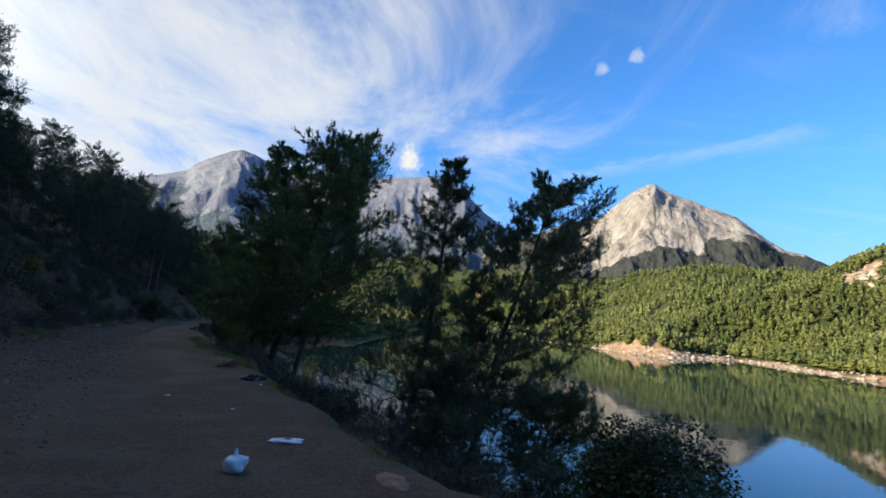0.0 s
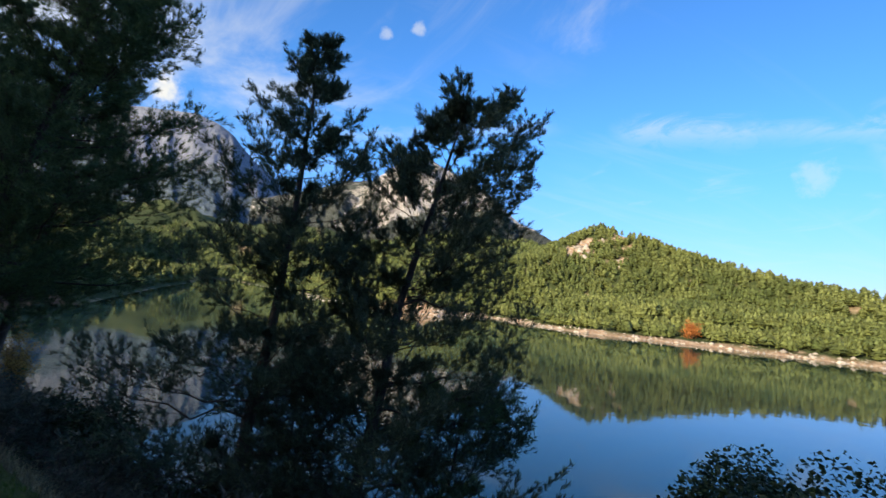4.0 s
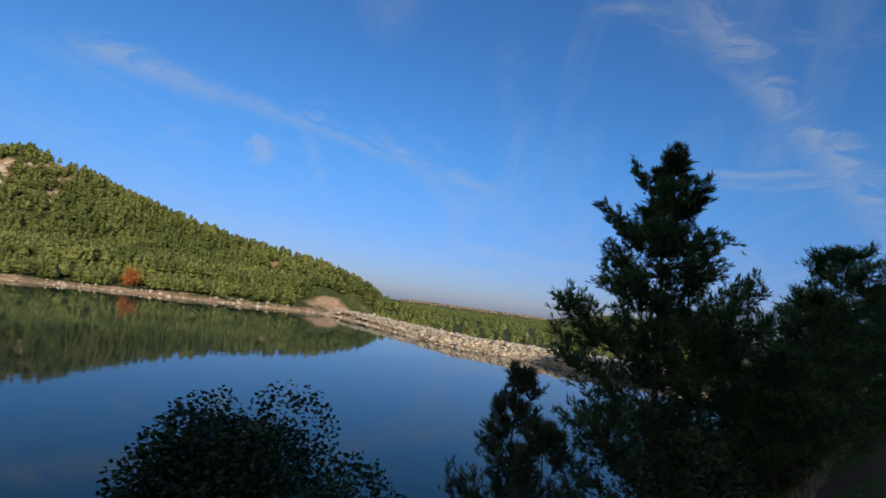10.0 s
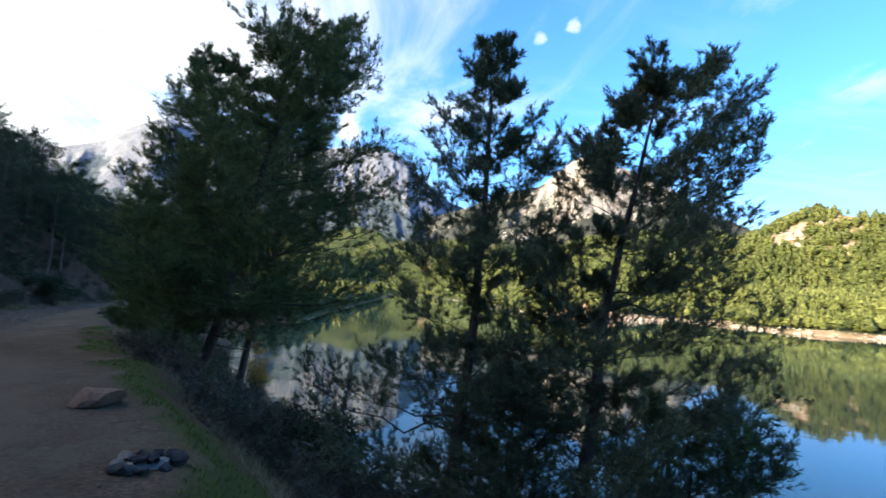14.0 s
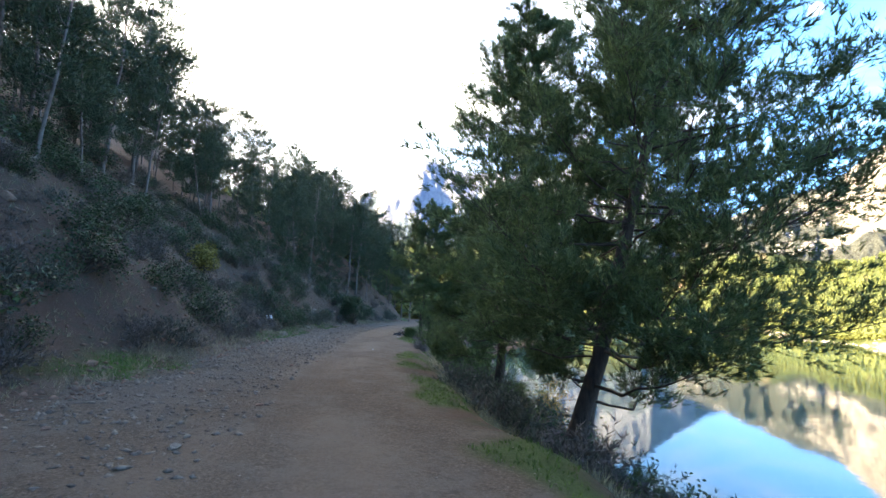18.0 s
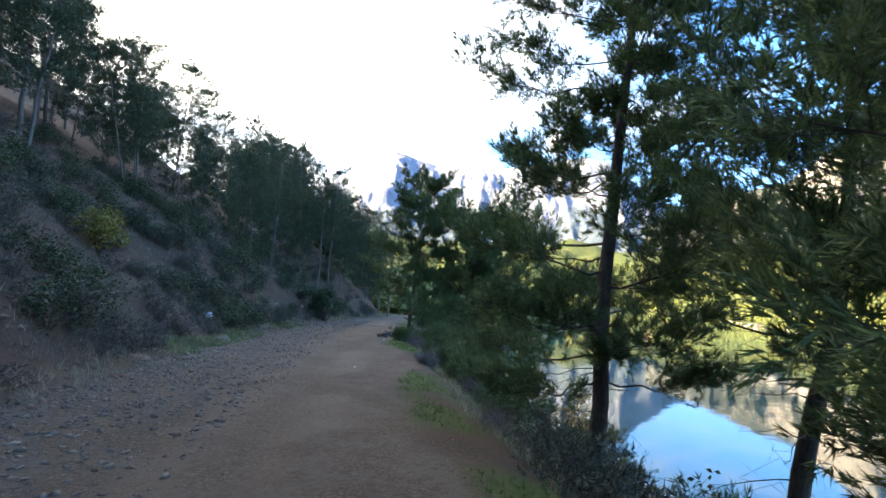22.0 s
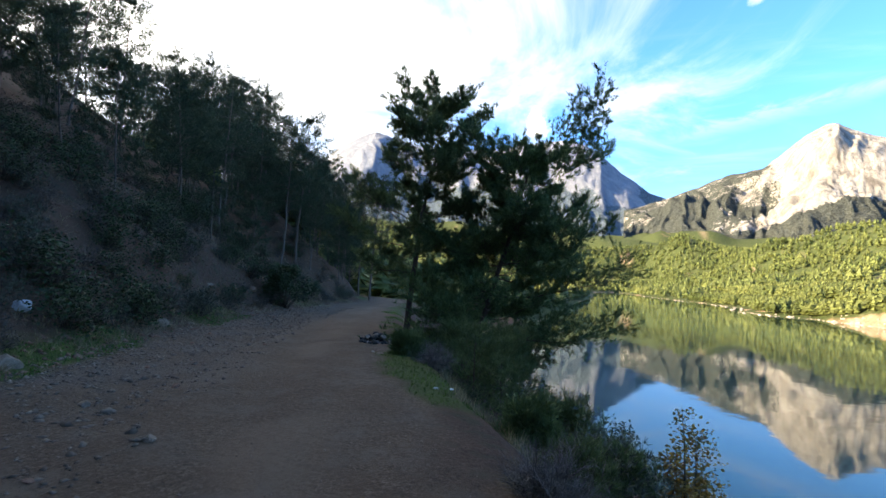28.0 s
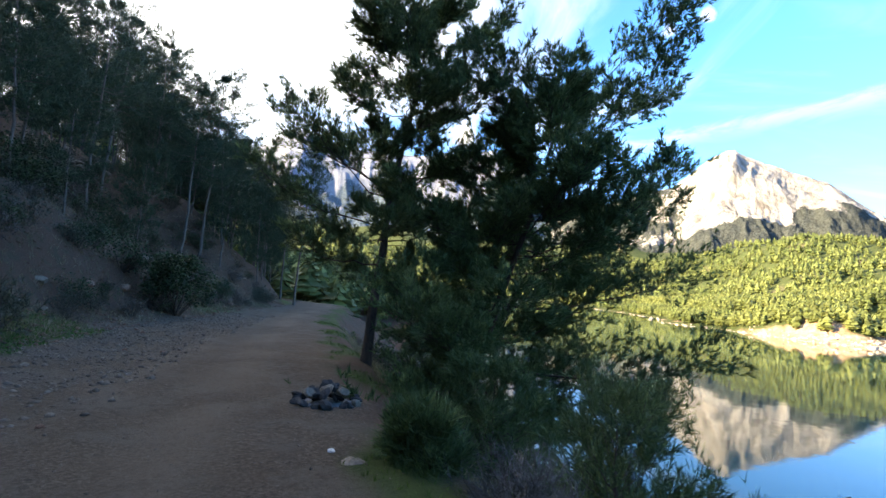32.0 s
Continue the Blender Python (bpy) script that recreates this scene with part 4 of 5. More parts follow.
# ---------------------------------------------------------------- pines on the bank between track and lake
LONE = "pines on the lake bank"
BANK = [
    # x, y, leaf, label, shape
    (-0.3, 12.75, "needles_blue", "tall slender pine with thin open crown on the lake bank",
     dict(fluff=0.03, seed=11, height=11.6, crown=0.08, spread=2.9, whorls=22, per=5.6, twigs=16, tufts=8, count=6, needle=0.13, width=0.0151, lean=(0.95, 3.0), girth=0.0145, shape=0.95, dead=14, cones=110, gaps=0.2, rise0=0.25)),
    (1.45, 11.95, "needles_blue", "pine leaning over the lake with a forked open crown",
     dict(seed=12, height=11.3, crown=0.04, spread=3.1, whorls=22, per=5.8, twigs=19, tufts=10, count=6, needle=0.13, width=0.0173, lean=(3.3, 2.6), bow=-0.2, girth=0.0155, shape=0.55, dead=6, side=(0.3, 0), cones=90, gaps=0.25, fluff=0.03, rise0=0.2)),
    (-7.7, 19.0, "needles", "big dense pine with a thick dark trunk beside the track",
     dict(seed=13, height=11.8, crown=0.18, spread=3.4, whorls=21, per=6, twigs=20, tufts=10, count=7, needle=0.14, width=0.0172, lean=(2.3, 0.9), girth=0.0185, shape=0.5, dead=6, side=(0.3, -0.1), cones=40, fluff=0.04, rise0=0.12, gaps=0.15)),
    (-7.95, 24.0, "needles", "dense dark green pine growing close to its neighbour",
     dict(seed=14, height=12.3, crown=0.38, spread=2.7, whorls=20, per=4.8, twigs=13, tufts=10, count=7, needle=0.14, width=0.0151, lean=(1.7, 0.6), girth=0.015, shape=0.5, dead=16, fluff=0.04, gaps=0.15)),
    (-10.5, 24.1, "needles", "straight pine with bare lower trunk and layered limbs",
     dict(seed=15, height=13, crown=0.20, spread=2.5, whorls=17, per=5.4, twigs=23, tufts=11, count=8, needle=0.13, width=0.014, lean=(0.9, 0.3), girth=0.0135, shape=0.34, dead=12, droop=0.1, fluff=0.04, gaps=0.15, rise0=0.06)),
    (-22.25, 42.2, "needles", "pine with a tufted top at the bend of the track",
     dict(seed=17, height=8.9, crown=0.28, spread=2.5, whorls=14, per=4.8, twigs=18, tufts=10, count=7, needle=0.15, width=0.0215, lean=(0.9, 1.2), girth=0.0155, shape=0.36, dead=5, fluff=0.04, gaps=0.3, rise0=0.22)),
    (-20.4, 43.5, "needles", "broad bushy pine spreading over the lake bank",
     dict(seed=18, height=8.6, crown=0.12, spread=3.5, whorls=16, per=6.2, twigs=26, tufts=10, count=7, needle=0.15, width=0.0234, lean=(2.3, 0.2), girth=0.0185, shape=0.26, dead=4, side=(0.35, -0.1), fluff=0.04, rise0=0.02, droop=0.08, gaps=0.22)),
    (12.9, -0.5, "needles", "tall dark pine standing over the water",
     dict(seed=19, height=9.1, crown=0.06, spread=2.95, whorls=20, per=5.8, twigs=16, tufts=8, count=5, needle=0.16, width=0.0269, lean=(0.2, 0.2), girth=0.014, shape=0.95, dead=2, fluff=0.04, rise0=0.4, side=(0, 0))),
    (10.3, 2.9, "needles_blue", "slim young pine on the steep bank above the water",
     dict(seed=20, height=5.1, crown=0.04, spread=1.45, whorls=15, per=5.4, twigs=12, tufts=5, count=5, needle=0.13, width=0.0173, lean=(0.2, 0), girth=0.012, shape=0.95, dead=0, fluff=0.03, rise0=0.7)),
    (7.8, 2.3, "needles_blue", "small pine sapling low on the bank",
     dict(seed=21, height=3.4, crown=0.06, spread=0.9, whorls=9, per=4.2, twigs=8, tufts=8, count=5, needle=0.12, width=0.0173, lean=(0.1, 0), girth=0.012, shape=0.95, dead=0, fluff=0.03, rise0=0.7)),
    (4.0, 13.1, "needles", "low bushy pine filling the bank below the leaning one",
     dict(seed=22, height=5.6, crown=0.03, spread=2.2, whorls=13, per=6, twigs=14, tufts=8, count=5, needle=0.14, width=0.0173, lean=(0.6, 0.1), girth=0.016, shape=0.5, dead=0, fluff=0.04, rise0=0.3)),
    (1.0, 15.4, "needles_blue", "low bushy pine on the bank near the water",
     dict(seed=23, height=4.8, crown=0.03, spread=1.9, whorls=11, per=6, twigs=12, tufts=8, count=5, needle=0.14, width=0.0163, lean=(0.2, 0.1), girth=0.016, shape=0.5, dead=0, fluff=0.04, rise0=0.3)),
]
for x, y, leaf, label, kw in BANK:
    pine("pine_tree", x, y, ground_z(x, y) - 0.05, label, LONE, leaf, "bark", 16, **kw)

# ---------------------------------------------------------------- more pines: along the track behind, and on the slope
rng = np.random.default_rng(5)
slope_kinds = []
for k, (h, c, sp) in enumerate(((13.5, 0.42, 2.7), (11.0, 0.34, 2.4), (14.5, 0.45, 2.9), (9.0, 0.28, 2.2))):
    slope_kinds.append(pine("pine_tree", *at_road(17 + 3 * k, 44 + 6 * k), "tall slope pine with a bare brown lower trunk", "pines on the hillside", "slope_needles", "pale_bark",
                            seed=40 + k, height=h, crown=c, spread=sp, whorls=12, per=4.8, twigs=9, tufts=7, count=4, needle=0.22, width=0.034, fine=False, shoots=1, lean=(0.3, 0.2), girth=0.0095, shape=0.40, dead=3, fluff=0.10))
spots = [[] for _ in slope_kinds]
for u in np.arange(-12, 126, 4.0):
    for d0 in np.concatenate([np.arange(7.0, 26, 3.3), (28.5, 31.0, 34.5, 38.0, 46.0, 58.0)]):
        d, uu = d0 + rng.normal(0, 1.2), u + rng.normal(0, 1.3)
        if rng.uniform() < (0.30 if d0 < 10 else 0.08) or (u > 60 and d0 > 30) or d0 > 50:
            continue
        d -= np.interp(uu, (45, 62, 75), (0, 3.0, 5.5))
        x, y = place(np.interp(uu, EDGE_U, EDGE_L) + d, uu)
        low = np.interp(uu, (14, 36, 50, 70, 88, 120), (1.05, 1.0, 0.84, 0.80, 1.0, 1.15))
        spots[rng.integers(0, len(slope_kinds))].append((x, y, ground_z(x, y) - 0.15, low * rng.uniform(0.75, 1.05)))
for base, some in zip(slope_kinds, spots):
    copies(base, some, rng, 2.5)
back = pine("pine_tree", 17.0, -6.6, ground_z(17.0, -6.6) - 0.1, "dark bushy pine behind the bend of the track", "pines behind the bend", "needles", "bark",
            seed=50, height=5.6, crown=0.10, spread=2.8, whorls=15, per=5.2, twigs=9, tufts=6, count=3, needle=0.24, width=0.032, fluff=0.06, lean=(0.2, 0.1), girth=0.015, shape=0.9, dead=1)
some = []
for x, y, k in ((15.6, -2.3, 0.95), (21.0, -11.6, 0.95), (25.5, -13.0, 0.85), (24.0, -18.0, 0.8), (31, -20, 0.9), (34, -27, 0.9), (29, -8, 0.9), (38, -22, 1.0), (44, -33, 1.0), (14.2, -4.4, 0.75), (19.5, -8.2, 0.7), (11.6, -2.9, 0.5), (22.5, -9.0, 0.8)):
    some.append((x, y, ground_z(x, y) - 0.1, k))
copies(back, some, rng, 3)
# beyond the bend, where the track leaves the view, and along the near shore
bend = pine("pine_tree", -44, 118, ground_z(-44, 118) - 0.1, "sunlit green pine beyond the bend", "pines beyond the bend", "fresh", "bark",
            seed=51, height=9.0, crown=0.15, spread=2.6, whorls=11, per=4.6, twigs=7, tufts=5, count=3, needle=0.36, width=0.06, fluff=0.1, shoots=1, fine=False, girth=0.014, shape=0.6, dead=1)
some = []
for k in range(40):
    x, y = -52 + rng.normal(0, 16), 118 + rng.uniform(-10, 60)
    s, u = road_coords(x, y)
    z = ground_z(x, y)
    if z > WATER + 0.5 and not edge_right(np.array([u]))[0] - 0.5 < s < edge_left(np.array([u]))[0] + 0.8:
        some.append((x, y, z - 0.1, rng.uniform(0.7, 1.1)))
copies(bend, some, rng, 3)


# ---------------------------------------------------------------- the far woods
def far_tree(seed, clumps):
    """A small pine for the far hills: a stem and ragged tiers of boughs that hang outwards."""
    r = np.random.default_rng(seed)
    vs = [np.array([(0.022, 0, 0), (-0.011, 0.019, 0), (-0.011, -0.019, 0), (0, 0, 0.95)])]
    ts = [np.array([(0, 1, 3), (1, 2, 3), (2, 0, 3)])]
    n = 4
    for k in range(clumps):
        h = 0.22 + 0.70 * (k + r.uniform(-0.2, 0.2)) / clumps
        wide = 0.24 * min(1.0, (1 - h) * 1.6) ** 0.8 * (0.8 if k == 0 else 1) + 0.02
        m = 5 if k < clumps - 1 else 4
        a0 = r.uniform(0, 2 * np.pi)
        for i in range(m):
            a = a0 + 2 * np.pi * i / m + r.normal(0, 0.2)
            w = wide * r.uniform(0.65, 1.25)
            lift = h + 1.15 / clumps * r.uniform(0.6, 1.1)
            c = np.array([np.cos(a), np.sin(a)]) * w
            d = np.array([-np.sin(a), np.cos(a)]) * w * r.uniform(0.5, 0.85)
            low = h - 0.05 * r.uniform(0, 1)
            vs.append(np.array([(0.1 * c[0], 0.1 * c[1], min(1.0, lift)), (*(c - d), low + r.normal(0, 0.015)), (*(c + d), low + r.normal(0, 0.015))]))
            ts.append(n + np.array([(0, 1, 2)]))
            n += 3
    return np.concatenate(vs), np.concatenate(ts)


def woods(name, label, xs, ys, zs, hs, clumps, leaf, seed):
    kinds = [far_tree(seed + k, clumps) for k in range(7)]
    r = np.random.default_rng(seed)
    pick = r.integers(0, 7, len(xs))
    vs, ts, base = [], [], 0
    for k, (v, t) in enumerate(kinds):
        m = np.where(pick == k)[0]
        a = r.uniform(0, 2 * np.pi, len(m))
        c, s = np.cos(a)[:, None], np.sin(a)[:, None]
        h = hs[m][:, None]
        w = h * r.uniform(0.85, 1.25, (len(m), 1))
        X = xs[m][:, None] + w * (c * v[:, 0] - s * v[:, 1])
        Y = ys[m][:, None] + w * (s * v[:, 0] + c * v[:, 1])
        Z = zs[m][:, None] + h * v[:, 2] - 0.2
        vs.append(np.stack([X, Y, Z], -1).reshape(-1, 3))
        ts.append((base + np.arange(len(m))[:, None, None] * len(v) + t[None]).reshape(-1, 3))
        base += len(m) * len(v)
    ob = new(name, mesh_of(name, np.concatenate(vs), np.concatenate(ts), M[leaf]))
    return tagged(ob, label, "trees", kind="stuff")


def scatter(seed, n, near, far, y0, y1):
    """Places on land seen across the lake, between two distances and two headings."""
    r = np.random.default_rng(seed)
    d = np.sqrt(r.uniform(near**2, far**2, n))
    a = np.radians(r.uniform(y0, y1, n))
    x, y = -8 - np.sin(a) * d, 12 + np.cos(a) * d
    out, _ = seg_distance(x, y, np.vstack([LAKE, LAKE[:1]]))
    inside = in_polygon(x, y, LAKE)
    z = land_height(x, y)
    crag = 0.6 * fractal(x, y, 10, 4, 80) - 0.19 + 0.85 * np.exp(-(((x - 209) / 26) ** 2 + ((y - 262) / 20) ** 2)) + 0.1 * r.normal(size=n)
    knoll = np.exp(-(((x - 70) / 22) ** 2 + ((y - 210) / 22) ** 2))
    cut = np.exp(-(((x - 199) / 19) ** 2 + ((y - 79) / 17) ** 2))
    s, u = road_coords(x, y)
    dam, _ = seg_distance(x, y, np.array([(190, 72), (160, 44), (130, 18), (120, -6), (112, -60)], float))
    ok = ~inside & (out > 4 + 1.5 * np.abs(r.normal(size=n))) & (crag < 0.38) & (np.hypot(x - 152, y - 136) > 6.5) & (cut < 0.35) & ((s < -20) | (u > 108)) & ((z > WATER + 0.6) | ((x > 170) & (out > 20))) & (dam > 10)
    return x[ok], y[ok], z[ok], r.uniform(0.65, 1.2, ok.sum())


x, y, z, k = scatter(60, 26000, 120, 430, -82, 3)
woods("wood_near_shore", "dense sunlit pine wood on the hills across the lake", x, y, z, 5.2 * k, 6, "forest", 600)
x, y, z, k = scatter(63, 5200, 75, 430, 3, 48)
woods("wood_west_shore", "sunlit pine wood on the shore beyond the bend", x, y, z, 7.8 * k, 8, "forest", 660)
x, y, z, k = scatter(61, 20000, 430, 1250, -46, 34)
woods("wood_foothills", "pine woods on the foothills below the mountains", x, y, z, 8.5 * k, 4, "forest", 620)
x, y, z, k = scatter(62, 5000, 230, 1700, -108, -72)
woods("wood_plain", "flat woods beyond the dam", x, y, z, 6.5 * k, 5, "forest", 640)

# ---------------------------------------------------------------- shrubs
ax_, ay_, az_ = at_road(-10.2, 42.6)
shrub("autumn_tree", ax_, ay_, az_, "small many-stemmed tree with sparse yellow-brown autumn leaves by the water", "yellow", "", "tree", "bark", seed=70, radius=1.25, height=5.9, stems=18, kind="leaves", count=5, leaf=0.13, tufts=900, hollow=0.2)
bx, by = 5.6, 6.05
leafy_tree("broadleaf_tree", bx, by, ground_z(bx, by) - 0.1, "round dark evergreen broadleaf tree on the bank", "broad", 1.75, 4.95, 2.0, 71, 30000, 0.078, 34)
ox, oy = 152.0, 136.0
shrub("orange_tree", ox, oy, ground_z(ox, oy) - 0.1, "bare-stemmed tree in bright orange autumn leaf on the far shore", "orange", "", "tree", seed=72, radius=3.6, height=6.6, stems=24, kind="leaves", count=3, leaf=0.5, tufts=700, hollow=0.2)
KINDS = [
    ("dry_shrub", "dry grey-brown shrub on the stony slope", "brush", dict(seed=80, radius=0.75, height=0.85, stems=11, count=5, leaf=0.13, tufts=210, width=0.019)),
    ("sage_shrub", "grey-green bushy shrub on the stony slope", "sage", dict(seed=81, radius=0.85, height=1.0, stems=11, count=5, leaf=0.13, tufts=250, width=0.024)),
    ("low_shrub", "low twiggy brown shrub", "brush", dict(seed=82, radius=0.6, height=0.5, stems=10, count=5, leaf=0.11, tufts=160, width=0.016)),
    ("green_shrub", "dark green leafy shrub", "broad", dict(seed=83, radius=0.9, height=1.2, stems=11, kind="leaves", count=3, leaf=0.07, tufts=420)),
    ("pine_sapling", "fresh green pine sapling", "fresh", dict(seed=84, height=1.7, crown=0.04, spread=0.85, whorls=8, per=4.6, twigs=6, tufts=6, count=3, needle=0.13, width=0.011, fluff=0.02, girth=0.012, shape=0.7, dead=0, rise0=0.7, shoots=1, fine=False)),
]
bases = []
for k, (name, label, leaf, kw) in enumerate(KINDS):
    if name == "pine_sapling":
        bases.append(pine(name, *at_road(-2.4, 39.6), label, "saplings on the bank", "fresh", "bark", **kw))
    else:
        bases.append(shrub(name, *at_road(8.5 + k, 22 + 5 * k), label, leaf, "shrubs on the hillside", **kw))
spots = [[] for _ in KINDS]
for k in range(560):
    u = rng.uniform(2, 82)
    el = edge_left(np.array([u]))[0]
    d = 0.8 + rng.uniform() ** 1.25 * 13
    x, y = place(el + d, u)
    spots[rng.choice(5, p=(0.27, 0.26, 0.27, 0.20, 0.0))].append((x, y, ground_z(x, y) - 0.05, rng.uniform(0.55, 1.25)))
for k in range(330):
    u = rng.uniform(-14, 62)
    er = edge_right(np.array([u]))[0]
    d = 1.6 + abs(rng.normal(0, 1)) * 4.0
    x, y = place(er - d, u)
    z = ground_z(x, y)
    if z > WATER + 0.3 and not (d > 3.6 and 33 < u < 47):
        kind = rng.choice(5, p=(0.28, 0.26, 0.18, 0.20, 0.08))
        spots[kind].append((x, y, z - 0.05, rng.uniform(0.6, 1.3) * (0.7 if d < 2.4 else 1.15) * (0.6 if kind == 4 else 1.0)))
for k in range(150):
    u = rng.uniform(9, 27)
    x, y = place(edge_right(np.array([u]))[0] - 1.2 - 8.5 * rng.uniform(), u)
    z = ground_z(x, y)
    if z > WATER + 0.2:
        spots[rng.choice(3, p=(0.35, 0.5, 0.15))].append((x, y, z - 0.05, rng.uniform(0.8, 1.3)))
for k in range(150):
    u = rng.uniform(8, 70)
    x, y = place(edge_left(np.array([u]))[0] + 1.2 + 9 * rng.uniform(), u)
    spots[rng.choice((2, 3), p=(0.42, 0.58))].append((x, y, ground_z(x, y) - 0.05, rng.uniform(0.8, 1.5)))
for base, some in zip(bases, spots):
    copies(base, some, rng, 7)
gx_, gy_ = place(3.7, 59.9)
leafy_tree("evergreen_bush", gx_, gy_, ground_z(gx_, gy_) - 0.1, "rounded dark green bush at the foot of the slope", "broad", 1.5, 2.9, 0.2, 90, 5000, 0.12, 14, "shrub")
yx, yy_ = place(9.8, 37.0)
leafy_tree("yellow_bush", yx, yy_, ground_z(yx, yy_) - 0.1, "yellowing leafy bush among the slope shrubs", "yellowing", 1.2, 1.8, 0.2, 91, 2600, 0.10, 12, "shrub")
# taller growth on the bank below the track
for k, (s_, u_, r_, h_, leaf, name, label) in enumerate((
        (-3.0, 43.2, 0.9, 1.6, "fresh", "pine_bush", "bushy fresh green young pine on the bank"), (-0.95, 40.5, 0.26, 0.32, "fresh", "pine_bush", "bushy fresh green young pine on the bank"),
        (-3.3, 40.5, 1.0, 1.9, "fresh", "pine_bush", "bushy fresh green young pine on the bank"), (-5.4, 43.6, 1.5, 2.2, "broad", "dark_bush", "dense dark bush on the lake bank"),
        (-5.0, 39.8, 1.3, 2.1, "broad", "dark_bush", "dense dark bush on the lake bank"), (-3.6, 37.6, 0.8, 1.2, "fresh", "pine_bush", "bushy fresh green young pine on the bank"), (-6.6, 41.0, 1.4, 2.2, "broad", "dark_bush", "dense dark bush on the lake bank"), (-3.4, 35.5, 0.5, 0.7, "fresh", "pine_bush", "bushy fresh green young pine on the bank"),
        (-1.9, 35.2, 0.4, 0.6, "fresh", "pine_bush", "bushy fresh green young pine on the bank"), (-2.2, 34.4, 0.35, 0.5, "fresh", "pine_bush", "bushy fresh green young pine on the bank"),
        (-5.8, 36.5, 1.3, 1.9, "sage", "grey_bush", "grey leafless-looking bush on the bank"), (-7.6, 46.8, 1.6, 2.6, "broad", "dark_bush", "dense dark bush on the lake bank"),
        (-3.2, 31.0, 0.9, 1.2, "fresh", "pine_bush", "bushy fresh green young pine on the bank"), (-5.0, 30.0, 1.3, 1.9, "sage", "grey_bush", "grey leafless-looking bush on the bank"),
        (-4.6, 52.0, 1.5, 2.4, "broad", "dark_bush", "dense dark bush on the lake bank"), (-3.6, 17.2, 1.0, 1.3, "sage", "grey_bush", "grey leafless-looking bush on the bank"),
        (-4.6, 14.0, 1.3, 1.7, "broad", "dark_bush", "dense dark bush on the lake bank"), (-5.6, 9.0, 1.4, 1.9, "sage", "grey_bush", "grey leafless-looking bush on the bank"),
        (-7.0, 12.4, 1.5, 2.2, "broad", "dark_bush", "dense dark bush on the lake bank"), (-8.6, 9.0, 1.5, 2.4, "broad", "dark_bush", "dense dark bush on the lake bank"),
        (-5.0, 5.2, 1.1, 1.5, "sage", "grey_bush", "grey leafless-looking bush on the bank"), (-7.4, 6.0, 1.3, 2.0, "broad", "dark_bush", "dense dark bush on the lake bank"),
        (-10.4, 12.4, 1.7, 2.8, "broad", "dark_bush", "dense dark bush on the lake bank"), (-10.0, 17.0, 1.7, 2.8, "broad", "dark_bush", "dense dark bush on the lake bank"),
        (-8.6, -5.4, 1.6, 2.4, "broad", "dark_bush", "dense dark bush on the lake bank"), (-10.2, -7.8, 1.7, 2.5, "broad", "dark_bush", "dense dark bush on the lake bank"),
        (-11.8, -11.0, 1.7, 2.5, "broad", "dark_bush", "dense dark bush on the lake bank"), (-13.4, -14.0, 1.7, 2.5, "broad", "dark_bush", "dense dark bush on the lake bank"),
        (-7.4, 24.0, 1.4, 2.2, "broad", "dark_bush", "dense dark bush on the lake bank"), (-5.2, 20.5, 1.2, 1.8, "broad", "dark_bush", "dense dark bush on the lake bank"))):
    x, y, z = at_road(s_, u_, 0.1)
    if leaf == "broad":
        leafy_tree(name, x, y, z, label, leaf, r_, h_, 0.1, 300 + k, 4200, 0.075, 14, "shrub")
    elif leaf == "fresh":
        pine(name, x, y, z, label, "bushes on the bank", "fresh", "bark", seed=300 + k, height=h_ * 1.25, crown=0.03, spread=r_ * 1.1, whorls=10, per=5.2, twigs=8, tufts=7, count=3, needle=0.14, width=0.012, fluff=0.03, girth=0.012, shape=0.6, dead=0, rise0=0.7, shoots=2, fine=False)
    else:
        shrub(name, x, y, z, label, leaf, "bushes on the bank", seed=300 + k, radius=r_, height=h_, stems=26, count=8, leaf=0.07, tufts=1100, width=0.008, hollow=0.1)

# bare grey twiggy bushes along the bank's edge
for k, (s_, u_, r_, h_) in enumerate(((-8.6, 41.2, 1.2, 1.7), (-4.2, 21.6, 1.2, 1.5), (-5.0, 23.8, 1.2, 1.5), (-3.4, 19.6, 1.0, 1.2), (-9.6, 39.8, 1.2, 1.6), (-7.2, 38.4, 1.0, 1.3), (-9.2, 37.6, 1.1, 1.4), (-1.4, 39.5, 0.45, 0.55), (-1.0, 32.37, 0.4, 0.45), (-1.47, 26.96, 0.5, 0.6))):
    x, y, z = at_road(s_, u_, 0.05)
    shrub("bare_bush", x, y, z, "bare grey bush of thin leafless twigs on the bank", "dead", "bare bushes on the bank", seed=400 + k, radius=r_, height=h_, stems=40, count=7, leaf=0.22, tufts=420, width=0.004, hollow=0.1)


# ---------------------------------------------------------------- stones
def rock_mesh(name, seed, mat, flat=0.6, cut=0.22):
    """An angular stone about 1 across: a chipped, flattened ball with planed faces."""
    r = np.random.default_rng(seed)
    bm = bmesh.new()
    bmesh.ops.create_icosphere(bm, subdivisions=2, radius=0.5)
    planes = [(Vector(unit(r.normal(size=3))), r.uniform(0.26, 0.42)) for _ in range(9)]
    for v in bm.verts:
        for n, d in planes:
            over = v.co.dot(n) - d
            if over > 0:
                v.co -= n * over
        v.co *= 1 + r.normal(0, cut * 0.12)
        v.co.z *= flat
    me = bpy.data.meshes.new(name)
    bm.to_mesh(me)
    bm.free()
    me.materials.append(mat)
    return me


